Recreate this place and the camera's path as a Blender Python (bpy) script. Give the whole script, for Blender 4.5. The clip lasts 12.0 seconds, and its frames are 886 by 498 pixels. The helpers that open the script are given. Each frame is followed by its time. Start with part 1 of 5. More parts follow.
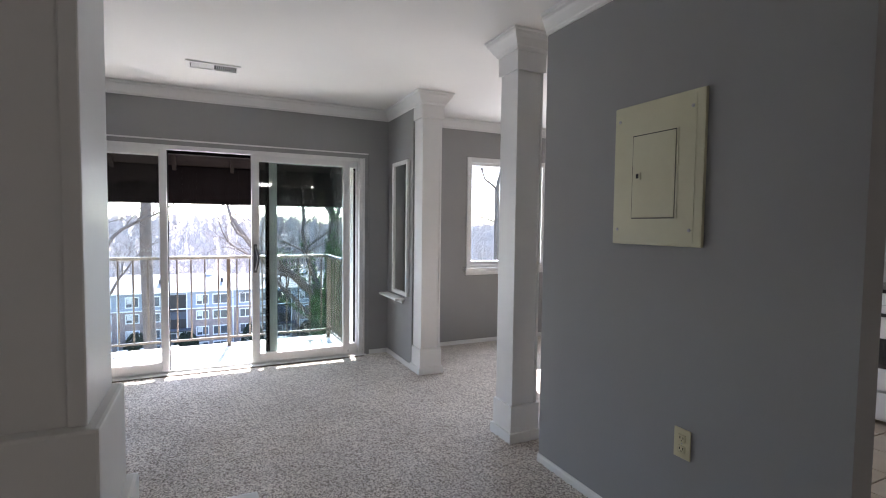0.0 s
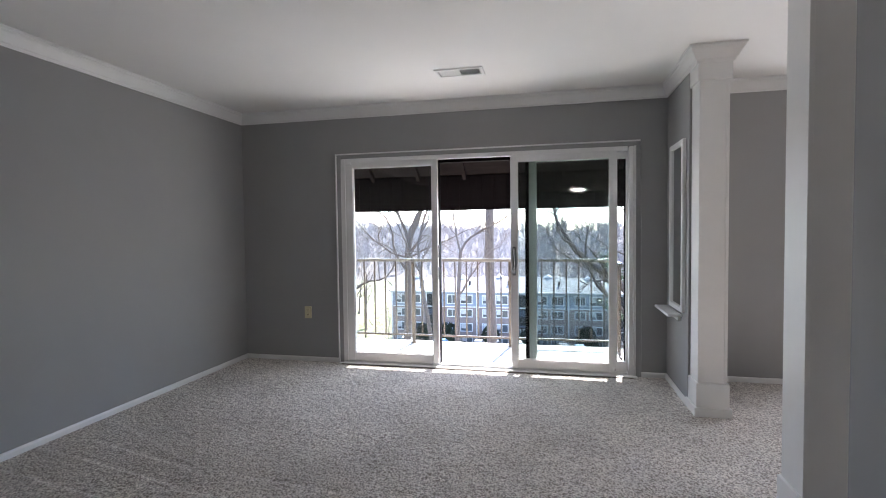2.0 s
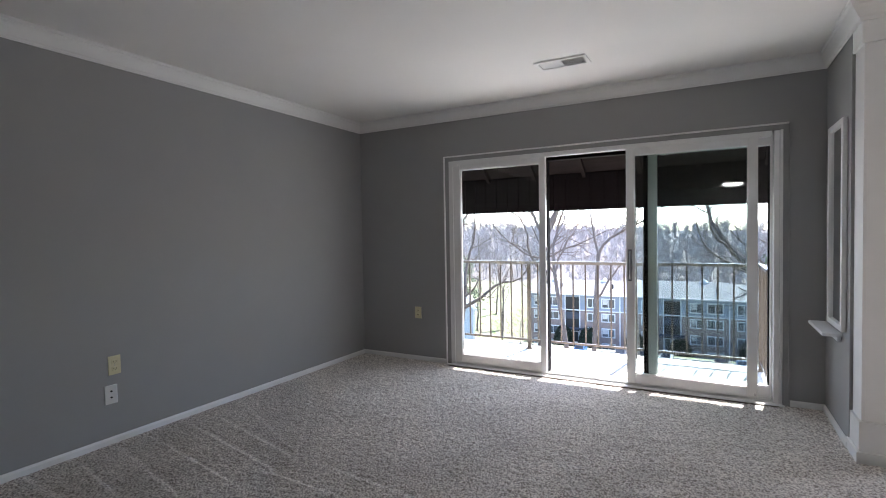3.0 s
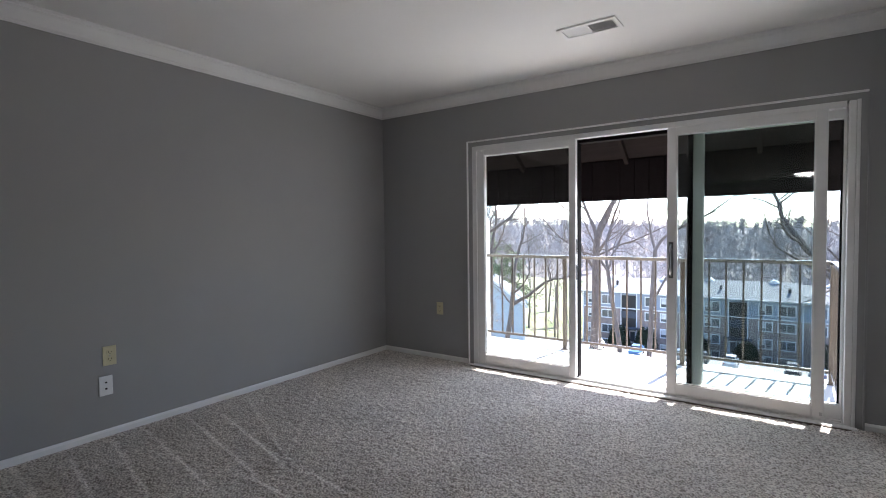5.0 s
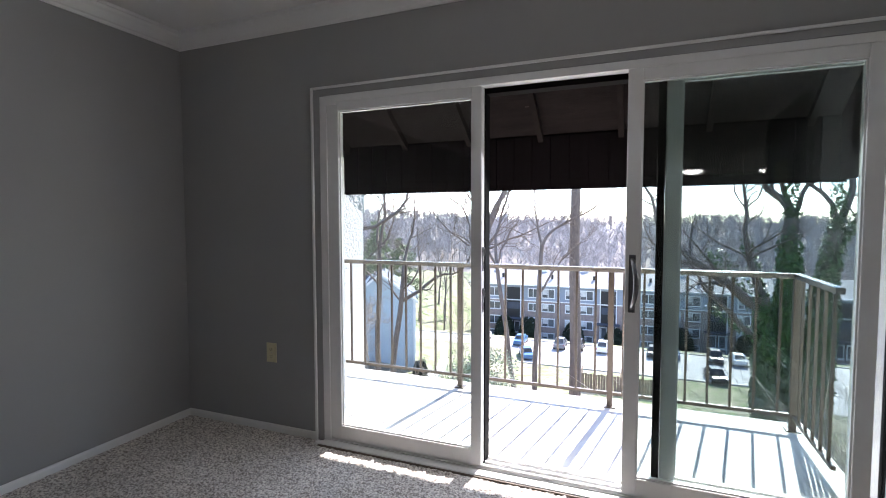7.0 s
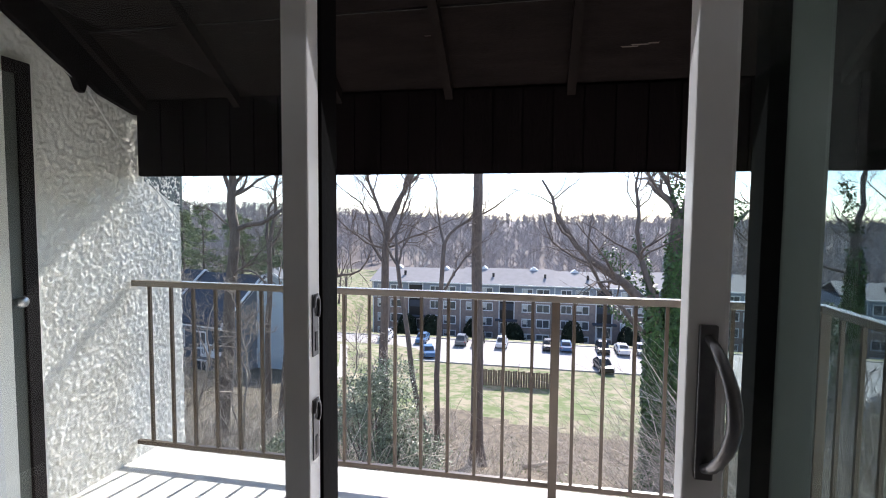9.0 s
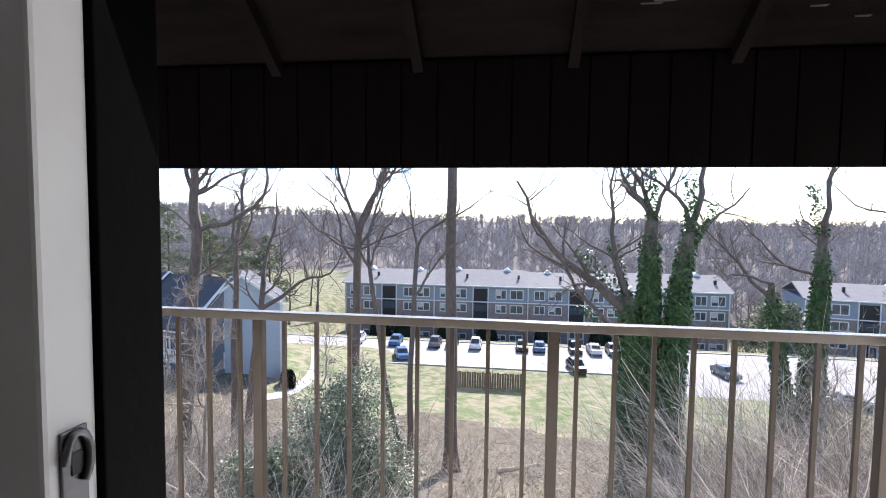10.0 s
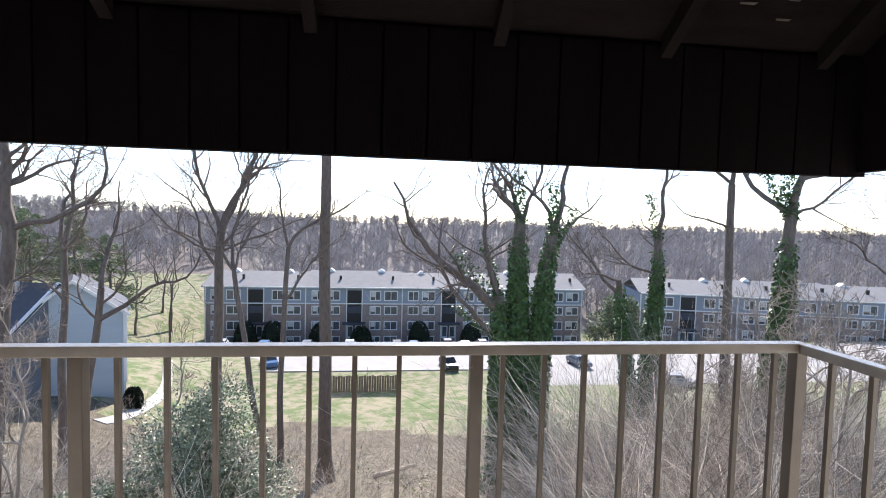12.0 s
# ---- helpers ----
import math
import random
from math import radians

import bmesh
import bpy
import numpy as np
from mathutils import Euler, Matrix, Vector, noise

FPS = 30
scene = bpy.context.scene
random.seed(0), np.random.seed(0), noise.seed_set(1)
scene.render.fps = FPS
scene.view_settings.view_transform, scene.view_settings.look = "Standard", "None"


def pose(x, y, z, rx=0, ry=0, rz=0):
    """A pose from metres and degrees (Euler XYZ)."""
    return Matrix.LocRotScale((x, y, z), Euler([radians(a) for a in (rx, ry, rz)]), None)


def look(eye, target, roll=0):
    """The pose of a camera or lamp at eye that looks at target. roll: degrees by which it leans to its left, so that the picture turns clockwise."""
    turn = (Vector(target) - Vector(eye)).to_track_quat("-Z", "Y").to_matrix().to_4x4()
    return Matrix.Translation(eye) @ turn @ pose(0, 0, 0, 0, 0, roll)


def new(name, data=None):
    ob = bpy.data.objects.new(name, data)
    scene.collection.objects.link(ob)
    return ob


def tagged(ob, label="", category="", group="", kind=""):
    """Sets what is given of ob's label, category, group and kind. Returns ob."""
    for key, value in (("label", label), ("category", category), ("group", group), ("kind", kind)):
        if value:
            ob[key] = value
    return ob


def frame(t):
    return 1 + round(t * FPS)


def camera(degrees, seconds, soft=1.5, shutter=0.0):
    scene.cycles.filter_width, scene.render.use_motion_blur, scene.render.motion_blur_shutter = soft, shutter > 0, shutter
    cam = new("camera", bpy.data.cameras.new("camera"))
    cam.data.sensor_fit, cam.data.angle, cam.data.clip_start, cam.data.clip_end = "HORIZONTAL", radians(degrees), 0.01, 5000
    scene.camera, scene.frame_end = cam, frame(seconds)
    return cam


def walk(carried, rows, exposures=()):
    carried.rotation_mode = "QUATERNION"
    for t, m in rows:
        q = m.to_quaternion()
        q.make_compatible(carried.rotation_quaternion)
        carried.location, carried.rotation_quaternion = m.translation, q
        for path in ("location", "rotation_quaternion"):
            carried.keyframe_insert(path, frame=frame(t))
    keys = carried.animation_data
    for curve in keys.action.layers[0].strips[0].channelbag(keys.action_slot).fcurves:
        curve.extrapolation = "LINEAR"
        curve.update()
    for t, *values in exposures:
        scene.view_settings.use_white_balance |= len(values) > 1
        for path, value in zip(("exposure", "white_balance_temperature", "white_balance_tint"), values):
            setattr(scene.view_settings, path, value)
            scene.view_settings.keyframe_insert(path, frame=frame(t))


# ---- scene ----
cam = camera(84.0, 12.0, soft=1.0)

# t, eye, target, roll
PATH = [
    (0, (2.308, -4.732, 1.323), (3.164, -2.927, 1.222), 0.7),
    (0.5, (2.529, -4.623, 1.315), (3.107, -2.711, 1.213), 0.3),
    (1, (2.712, -4.526, 1.31), (2.99, -2.548, 1.213), 0.0),
    (1.5, (2.915, -4.451, 1.306), (2.798, -2.456, 1.219), -0.4),
    (2, (3.008, -4.377, 1.272), (2.574, -2.426, 1.196), -0.7),
    (2.5, (3.118, -4.248, 1.257), (2.384, -2.389, 1.193), -0.9),
    (3, (3.247, -4.176, 1.273), (2.291, -2.421, 1.21), -1.0),
    (5, (3.329, -3.765, 1.226), (2.191, -2.122, 1.148), -0.7),
    (5.5, (3.188, -3.44, 1.238), (2.186, -1.711, 1.152), -0.5),
    (6, (3.061, -3.047, 1.289), (2.166, -1.261, 1.188), -0.5),
    (6.5, (2.897, -2.67, 1.276), (2.067, -0.854, 1.17), -0.3),
    (8.5, (2.4, -1.206, 1.257), (1.947, 0.738, 1.135), 0.3),
    (9, (2.403, -0.85, 1.286), (2.031, 1.112, 1.165), 0.5),
    (9.5, (2.372, -0.559, 1.289), (2.053, 1.412, 1.168), 0.7),
    (10, (2.326, -0.31, 1.308), (2.059, 1.668, 1.191), 0.7),
    (10.5, (2.308, -0.084, 1.329), (2.083, 1.9, 1.212), 0.7),
    (11, (2.286, 0.032, 1.322), (2.123, 2.022, 1.209), 0.9),
    (11.5, (2.248, 0.063, 1.318), (2.256, 2.06, 1.21), 1.2),
    (12, (2.19, 0.044, 1.31), (2.432, 2.027, 1.206), 1.5),
]
walk(cam, [(t, look(eye, target, roll)) for t, eye, target, roll in PATH],
     exposures=[(0.0, 3.2, 6520, 17), (1.5, 3.15, 6520, 17), (3.0, 2.92, 6520, 17), (5.0, 2.8, 6520, 17), (6.7, 2.62, 6520, 17), (8.3, 1.75, 6600, 17), (9.2, 1.32, 6650, 17), (10.5, 1.34, 6650, 17), (11.3, 1.22, 6680, 16), (12.0, 1.2, 6850, 15)])

# ---- world, sun, exposure ----
world = bpy.data.worlds.new("sky")
scene.world = world
world.use_nodes = True
wn = world.node_tree.nodes
sky = wn.new("ShaderNodeTexSky")
sky.sky_type = 'NISHITA'
sky.sun_disc = False
sky.sun_elevation = radians(37.9)
sky.sun_rotation = radians(9.7)
sky.air_density = 0.7
sky.dust_density = 0.1
world.node_tree.links.new(sky.outputs[0], wn["Background"].inputs[0])
wn["Background"].inputs[1].default_value = 0.15
sun = new("sun", bpy.data.lights.new("sun", 'SUN'))
sun.data.energy = 4.0
sun.data.angle = radians(0.5)
sun.data.color = (1.0, 0.965, 0.92)
sun.matrix_world = look((1.7, 10.0, 7.9), (0, 0, 0))


def area(name, at, target, w, h, watts, color):
    a = new(name, bpy.data.lights.new(name, 'AREA'))
    a.data.shape, a.data.size, a.data.size_y, a.data.energy, a.data.color = 'RECTANGLE', w, h, watts, color
    a.matrix_world = look(at, target)
    return a


# skylight through the door and the dining window
area("door_skylight", (2.36, 0.30, 1.0), (2.36, -1.8, 0.0), 2.4, 1.7, 3.2, (0.90, 0.95, 1.0))
area("window_skylight", (5.34, 0.24, 1.43), (5.34, -3, 0.6), 0.9, 1.1, 4, (0.92, 0.96, 1.0))

# ---- materials ----
def mat(name, color, rough=0.6, color2=None, scale=6.0, detail=4.0, bump=0.0, bump_scale=60.0, metal=0.0, spread=0.5, stretch=(1, 1, 1), island=0.0, spec=0.5):
    """Principled material with two-scale noise between two colours and fine relief."""
    m = bpy.data.materials.new(name)
    m.use_nodes = True
    nt = m.node_tree
    n, l = nt.nodes, nt.links
    b = n["Principled BSDF"]
    b.inputs["Roughness"].default_value = rough
    b.inputs["Metallic"].default_value = metal
    b.inputs["Specular IOR Level"].default_value = spec
    co = n.new("ShaderNodeTexCoord")
    mp = n.new("ShaderNodeMapping")
    mp.inputs["Scale"].default_value = stretch
    l.new(co.outputs["Object"], mp.inputs[0])
    t = n.new("ShaderNodeTexNoise")
    t.inputs["Scale"].default_value = scale
    t.inputs["Detail"].default_value = detail
    t.inputs["Roughness"].default_value = 0.65
    l.new(mp.outputs[0], t.inputs["Vector"])
    r = n.new("ShaderNodeValToRGB")
    r.color_ramp.elements[0].position = 0.5 - spread / 2
    r.color_ramp.elements[1].position = 0.5 + spread / 2
    c2 = color2 or tuple(c * 0.88 for c in color)
    r.color_ramp.elements[0].color = (*c2, 1)
    r.color_ramp.elements[1].color = (*color, 1)
    l.new(t.outputs["Fac"], r.inputs[0])
    out = r.outputs[0]
    if island:
        g = n.new("ShaderNodeNewGeometry")
        hsv = n.new("ShaderNodeHueSaturation")
        mr = n.new("ShaderNodeMapRange")
        mr.inputs["To Min"].default_value = 1 - island
        mr.inputs["To Max"].default_value = 1 + island
        l.new(g.outputs["Random Per Island"], mr.inputs["Value"])
        l.new(mr.outputs[0], hsv.inputs["Value"])
        l.new(out, hsv.inputs["Color"])
        out = hsv.outputs[0]
    l.new(out, b.inputs["Base Color"])
    if bump:
        t2 = n.new("ShaderNodeTexNoise")
        t2.inputs["Scale"].default_value = bump_scale
        t2.inputs["Detail"].default_value = 5
        l.new(mp.outputs[0], t2.inputs["Vector"])
        bp = n.new("ShaderNodeBump")
        bp.inputs["Strength"].default_value = bump
        bp.inputs["Distance"].default_value = 0.01
        l.new(t2.outputs["Fac"], bp.inputs["Height"])
        l.new(bp.outputs[0], b.inputs["Normal"])
    return m


def glass_mat(name, tint):
    m = bpy.data.materials.new(name)
    m.use_nodes = True
    n, l = m.node_tree.nodes, m.node_tree.links
    n.remove(n["Principled BSDF"])
    tr = n.new("ShaderNodeBsdfTransparent")
    tr.inputs[0].default_value = (*tint, 1)
    gl = n.new("ShaderNodeBsdfGlossy")
    gl.inputs["Roughness"].default_value = 0.01
    lw = n.new("ShaderNodeLayerWeight")
    lw.inputs[0].default_value = 0.5
    pw = n.new("ShaderNodeMath")
    pw.operation = 'POWER'
    pw.inputs[1].default_value = 5.0
    l.new(lw.outputs["Facing"], pw.inputs[0])
    fr = n.new("ShaderNodeMath")
    fr.operation = 'MULTIPLY_ADD'
    fr.inputs[1].default_value = 0.9
    fr.inputs[2].default_value = 0.035
    l.new(pw.outputs[0], fr.inputs[0])
    mx = n.new("ShaderNodeMixShader")
    l.new(fr.outputs[0], mx.inputs[0])
    l.new(tr.outputs[0], mx.inputs[1])
    l.new(gl.outputs[0], mx.inputs[2])
    l.new(mx.outputs[0], n["Material Output"].inputs[0])
    return m


def glow_mat(name, color, strength):
    m = bpy.data.materials.new(name)
    m.use_nodes = True
    b = m.node_tree.nodes["Principled BSDF"]
    b.inputs["Base Color"].default_value = (*color, 1)
    b.inputs["Emission Color"].default_value = (*color, 1)
    b.inputs["Emission Strength"].default_value = strength
    return m


M_WALL = mat("grey_wall_paint", (0.34, 0.34, 0.338), 0.85, (0.32, 0.32, 0.32), 1.2, 3, 0.08, 260, spec=0.2)
M_CEIL = mat("white_ceiling_paint", (0.80, 0.79, 0.77), 0.85, (0.77, 0.76, 0.745), 1.5, 3, 0.1, 180)
M_TRIM = mat("white_trim_paint", (0.80, 0.80, 0.79), 0.38, (0.76, 0.76, 0.75), 5, 3, 0.05, 40)
M_VINYL = mat("white_vinyl", (0.78, 0.78, 0.77), 0.35, (0.72, 0.72, 0.71), 8, 3, 0.03, 60)
M_IVORY = mat("ivory_painted_steel", (0.62, 0.60, 0.42), 0.45, (0.58, 0.56, 0.39), 9, 3, 0.05, 200)
M_IVORYPL = mat("ivory_plastic", (0.66, 0.61, 0.40), 0.4, (0.62, 0.57, 0.37), 9, 2)
M_WHITEPL = mat("white_plastic", (0.75, 0.75, 0.74), 0.4, (0.71, 0.71, 0.70), 9, 2)
M_DARK = mat("dark_slot", (0.02, 0.02, 0.02), 0.6, (0.012, 0.012, 0.012), 20, 2)
M_STEEL = mat("brushed_steel", (0.55, 0.55, 0.56), 0.32, (0.45, 0.45, 0.46), 30, 3, 0.05, 200, 1.0)
M_PEWTER = mat("dark_pewter", (0.17, 0.17, 0.175), 0.34, (0.12, 0.12, 0.125), 30, 3, 0.05, 200, 1.0)
M_BRONZE = mat("dark_bronze_frame", (0.012, 0.009, 0.009), 0.7, (0.008, 0.006, 0.006), 12, 3, 0.05, 90, spec=0.2)
M_CHANNEL = mat("blackened_bronze", (0.005, 0.004, 0.004), 0.7, (0.003, 0.0025, 0.0025), 4, 4, 0.1, 60, spec=0.05)
M_GLASS = glass_mat("clear_glass", (0.90, 0.93, 0.92))
M_GLASS2 = glass_mat("tinted_glass", (0.76, 0.79, 0.80))
M_GLASS3 = glass_mat("greenish_glass", (0.76, 0.82, 0.80))
M_MIRROR = mat("mirror_silver", (0.85, 0.86, 0.86), 0.02, (0.84, 0.85, 0.85), 3, 1, 0, 1, 1.0)
M_STUCCO = mat("white_roughcast", (0.86, 0.85, 0.81), 0.9, (0.74, 0.72, 0.66), 4, 6, 0.5, 70)
M_SLAB = mat("painted_concrete", (0.80, 0.78, 0.74), 0.75, (0.66, 0.64, 0.60), 3, 6, 0.25, 60)
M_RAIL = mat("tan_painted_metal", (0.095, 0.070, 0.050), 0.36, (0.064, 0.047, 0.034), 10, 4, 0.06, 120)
# Same rail paint lightened: the sun's highlight on the top rail put into colour.
M_TOPRAIL = mat("sunlit_rail_paint", (0.24, 0.21, 0.175), 0.22, (0.17, 0.148, 0.125), 10, 4, 0.06, 120)
# Porch roof browns lowered to near black: the shade underneath is in the colour.
M_ROOFWOOD = mat("shaded_stained_plywood", (0.017, 0.0128, 0.012), 0.8, (0.006, 0.0048, 0.0047), 3, 6, 0.3, 40, stretch=(1, 6, 1), spec=0.03)
M_RAFTER = mat("shaded_stained_timber", (0.015, 0.0115, 0.0105), 0.75, (0.009, 0.007, 0.0065), 4, 6, 0.3, 60, spec=0.03)
M_FASCIA = mat("shaded_brown_siding", (0.008, 0.0058, 0.0062), 0.8, (0.005, 0.0038, 0.004), 3, 5, 0.25, 50, stretch=(4, 4, 0.6), spec=0.03)
M_TEAL = mat("slate_green_siding", (0.10, 0.13, 0.13), 0.7, (0.07, 0.09, 0.09), 5, 4, 0.2, 50)
M_TILE = mat("beige_floor_tile", (0.52, 0.44, 0.34), 0.35, (0.46, 0.38, 0.29), 7, 5, 0.05, 60)
M_GROUT = mat("grout", (0.20, 0.16, 0.12), 0.9)
M_APPL = mat("white_enamel", (0.80, 0.80, 0.80), 0.25, (0.77, 0.77, 0.77), 4, 2)
M_BLACK = mat("black_glass", (0.012, 0.012, 0.013), 0.12, (0.01, 0.01, 0.01), 4, 2)
M_LAMPGLASS = glow_mat("lit_frosted_glass", (1.0, 0.95, 0.88), 4.5)


def carpet_mat():
    """Cut-pile carpet: warm grey yarn tufts and brushed vacuum lanes."""
    m = bpy.data.materials.new("cut_pile_carpet")
    m.use_nodes = True
    n, l = m.node_tree.nodes, m.node_tree.links
    b = n["Principled BSDF"]
    b.inputs["Roughness"].default_value = 0.95
    b.inputs["Specular IOR Level"].default_value = 0.1
    b.inputs["Sheen Weight"].default_value = 0.25
    b.inputs["Sheen Roughness"].default_value = 0.4
    co = n.new("ShaderNodeTexCoord")
    t = n.new("ShaderNodeTexNoise")
    t.inputs["Scale"].default_value = 100
    t.inputs["Detail"].default_value = 4
    l.new(co.outputs["Object"], t.inputs["Vector"])
    r = n.new("ShaderNodeValToRGB")
    r.color_ramp.elements[0].position = 0.36
    r.color_ramp.elements[1].position = 0.60
    r.color_ramp.elements[0].color = (0.25, 0.215, 0.19, 1)
    r.color_ramp.elements[1].color = (0.84, 0.785, 0.73, 1)
    l.new(t.outputs["Fac"], r.inputs[0])
    t2 = n.new("ShaderNodeTexNoise")
    t2.inputs["Scale"].default_value = 2.2
    t2.inputs["Detail"].default_value = 3
    l.new(co.outputs["Object"], t2.inputs["Vector"])
    mr = n.new("ShaderNodeMapRange")
    mr.inputs["From Min"].default_value = 0.3
    mr.inputs["From Max"].default_value = 0.7
    mr.inputs["To Min"].default_value = 0.86
    mr.inputs["To Max"].default_value = 1.08
    l.new(t2.outputs["Fac"], mr.inputs["Value"])
    mul = n.new("ShaderNodeMix")
    mul.data_type = 'RGBA'
    mul.blend_type = 'MULTIPLY'
    mul.inputs["Factor"].default_value = 1.0
    l.new(r.outputs[0], mul.inputs["A"])
    l.new(mr.outputs[0], mul.inputs["B"])
    l.new(mul.outputs["Result"], b.inputs["Base Color"])
    bp = n.new("ShaderNodeBump")
    bp.inputs["Strength"].default_value = 0.7
    bp.inputs["Distance"].default_value = 0.01
    l.new(t.outputs["Fac"], bp.inputs["Height"])
    l.new(bp.outputs[0], b.inputs["Normal"])
    return m


M_CARPET = carpet_mat()


# ---- mesh helpers ----
def box(bm, x0, x1, y0, y1, z0, z1, bevel=0.0):
    vs = [bm.verts.new((x, y, z)) for x in (x0, x1) for y in (y0, y1) for z in (z0, z1)]
    fs = [bm.faces.new([vs[i] for i in q]) for q in ((0, 1, 3, 2), (4, 6, 7, 5), (0, 4, 5, 1), (2, 3, 7, 6), (0, 2, 6, 4), (1, 5, 7, 3))]
    if bevel:
        es = list({e for f in fs for e in f.edges})
        bmesh.ops.bevel(bm, geom=es, offset=bevel, segments=2, affect='EDGES', profile=0.6)
    return bm


def boxes(*bs, bevel=0.0):
    bm = bmesh.new()
    for b in bs:
        box(bm, *b, bevel=bevel)
    return bm


def prism(bm, profile, origin, u, v, w, length):
    """Extrudes a closed profile (u, v pairs) along w."""
    o, u, v, w = Vector(origin), Vector(u), Vector(v), Vector(w)
    a = [bm.verts.new(o + u * p + v * q) for p, q in profile]
    b = [bm.verts.new(o + u * p + v * q + w * length) for p, q in profile]
    k = len(profile)
    for i in range(k):
        bm.faces.new((a[i], a[(i + 1) % k], b[(i + 1) % k], b[i]))
    bm.faces.new(a[::-1])
    bm.faces.new(b)
    bmesh.ops.recalc_face_normals(bm, faces=bm.faces)
    return bm


def tube(bm, pts, radii, sides=6, cap=True):
    """Tapered tube through points."""
    rings = []
    k = len(pts)
    for i, p in enumerate(pts):
        d = (Vector(pts[min(i + 1, k - 1)]) - Vector(pts[max(i - 1, 0)])).normalized()
        a = d.orthogonal().normalized()
        b = d.cross(a)
        rings.append([bm.verts.new(Vector(p) + (a * math.cos(s * math.tau / sides) + b * math.sin(s * math.tau / sides)) * radii[i]) for s in range(sides)])
    for r0, r1 in zip(rings, rings[1:]):
        j = min(range(sides), key=lambda q: (r1[q].co - r0[0].co).length)
        for s in range(sides):
            bm.faces.new((r0[s], r0[(s + 1) % sides], r1[(s + 1 + j) % sides], r1[(s + j) % sides]))
    if cap:
        bm.faces.new(rings[0][::-1])
        bm.faces.new(rings[-1])
    return bm


def obj(name, bm, material, parent=None, smooth=False):
    me = bpy.data.meshes.new(name)
    bm.to_mesh(me)
    bm.free()
    me.materials.append(material)
    if smooth:
        me.shade_smooth()
    ob = new(name, me)
    if parent:
        ob.parent = parent
    return ob


def world_of(ob):
    v = Vector((0, 0, 0))
    while ob:
        v += ob.location
        ob = ob.parent
    return v


def part(name, bm, material, parent, label="", smooth=False):
    """Links a bmesh, given in world coordinates, as one mesh under a thing or a part."""
    bmesh.ops.translate(bm, verts=bm.verts, vec=-world_of(parent))
    ob = obj(name, bm, material, parent, smooth)
    return tagged(ob, label) if label else ob


def thing(name, at, label, category, group="", kind=""):
    e = new(name)
    e.location = at
    e.empty_display_size = 0.1
    return tagged(e, label, category, group, kind)


def structure(name, bm, material, label, category, smooth=False):
    return tagged(obj(name, bm, material, None, smooth), label, category, "", "structure")


# ---- rooms ----
CEIL = 2.44
D0, D1, DT = 1.05, 3.67, 1.955     # door opening
W0, W1, WB, WT = 4.87, 5.82, 0.87, 2.0   # dining window opening
structure("wall_north", boxes((-0.15, D0, 0, 0.1, -0.2, CEIL), (D0, D1, 0, 0.1, DT, CEIL), (D1, W0, 0, 0.1, -0.2, CEIL), (W0, W1, 0, 0.1, -0.2, WB), (W0, W1, 0, 0.1, WT, CEIL), (W1, 7.3, 0, 0.1, -0.2, CEIL)), M_WALL, "grey painted wall around the sliding glass door", "wall")
structure("wall_west", boxes((-0.15, 0, -11.6, 0, -0.2, CEIL)), M_WALL, "grey painted plain living room wall", "wall")
structure("wall_south", boxes((-0.15, 7.3, -11.75, -11.6, -0.2, CEIL)), M_WALL, "grey painted back wall", "wall")
structure("wall_east", boxes((7.2, 7.35, -11.6, 0, -0.2, CEIL)), M_WALL, "grey painted dining side wall", "wall")
structure("wall_partition", boxes((3.954, 4.06, -4.0, -2.54, 0, CEIL)), M_WALL, "grey painted partition wall carrying the electrical panel", "wall")
structure("wall_stub", boxes((3.935, 4.06, -0.66, 0, 0, CEIL)), M_WALL, "short grey wall stub beside the sliding door", "wall")
structure("ceiling", boxes((-0.15, 7.35, -11.75, 0.2, CEIL, CEIL + 0.12)), M_CEIL, "white painted flat ceiling", "ceiling")


LANES = [(0.05, -2.99, 0.51, -3.02), (0.06, -2.76, 0.71, -2.87), (0.12, -2.55, 0.86, -2.71), (0.12, -2.36, 1.02, -2.51), (0.24, -2.13, 1.15, -2.32), (0.27, -1.95, 1.10, -2.15), (0.24, -1.72, 1.08, -2.08), (0.41, -1.24, 1.08, -2.05), (1.38, -2.16, 1.95, -2.22), (1.18, -2.36, 1.65, -2.37)]


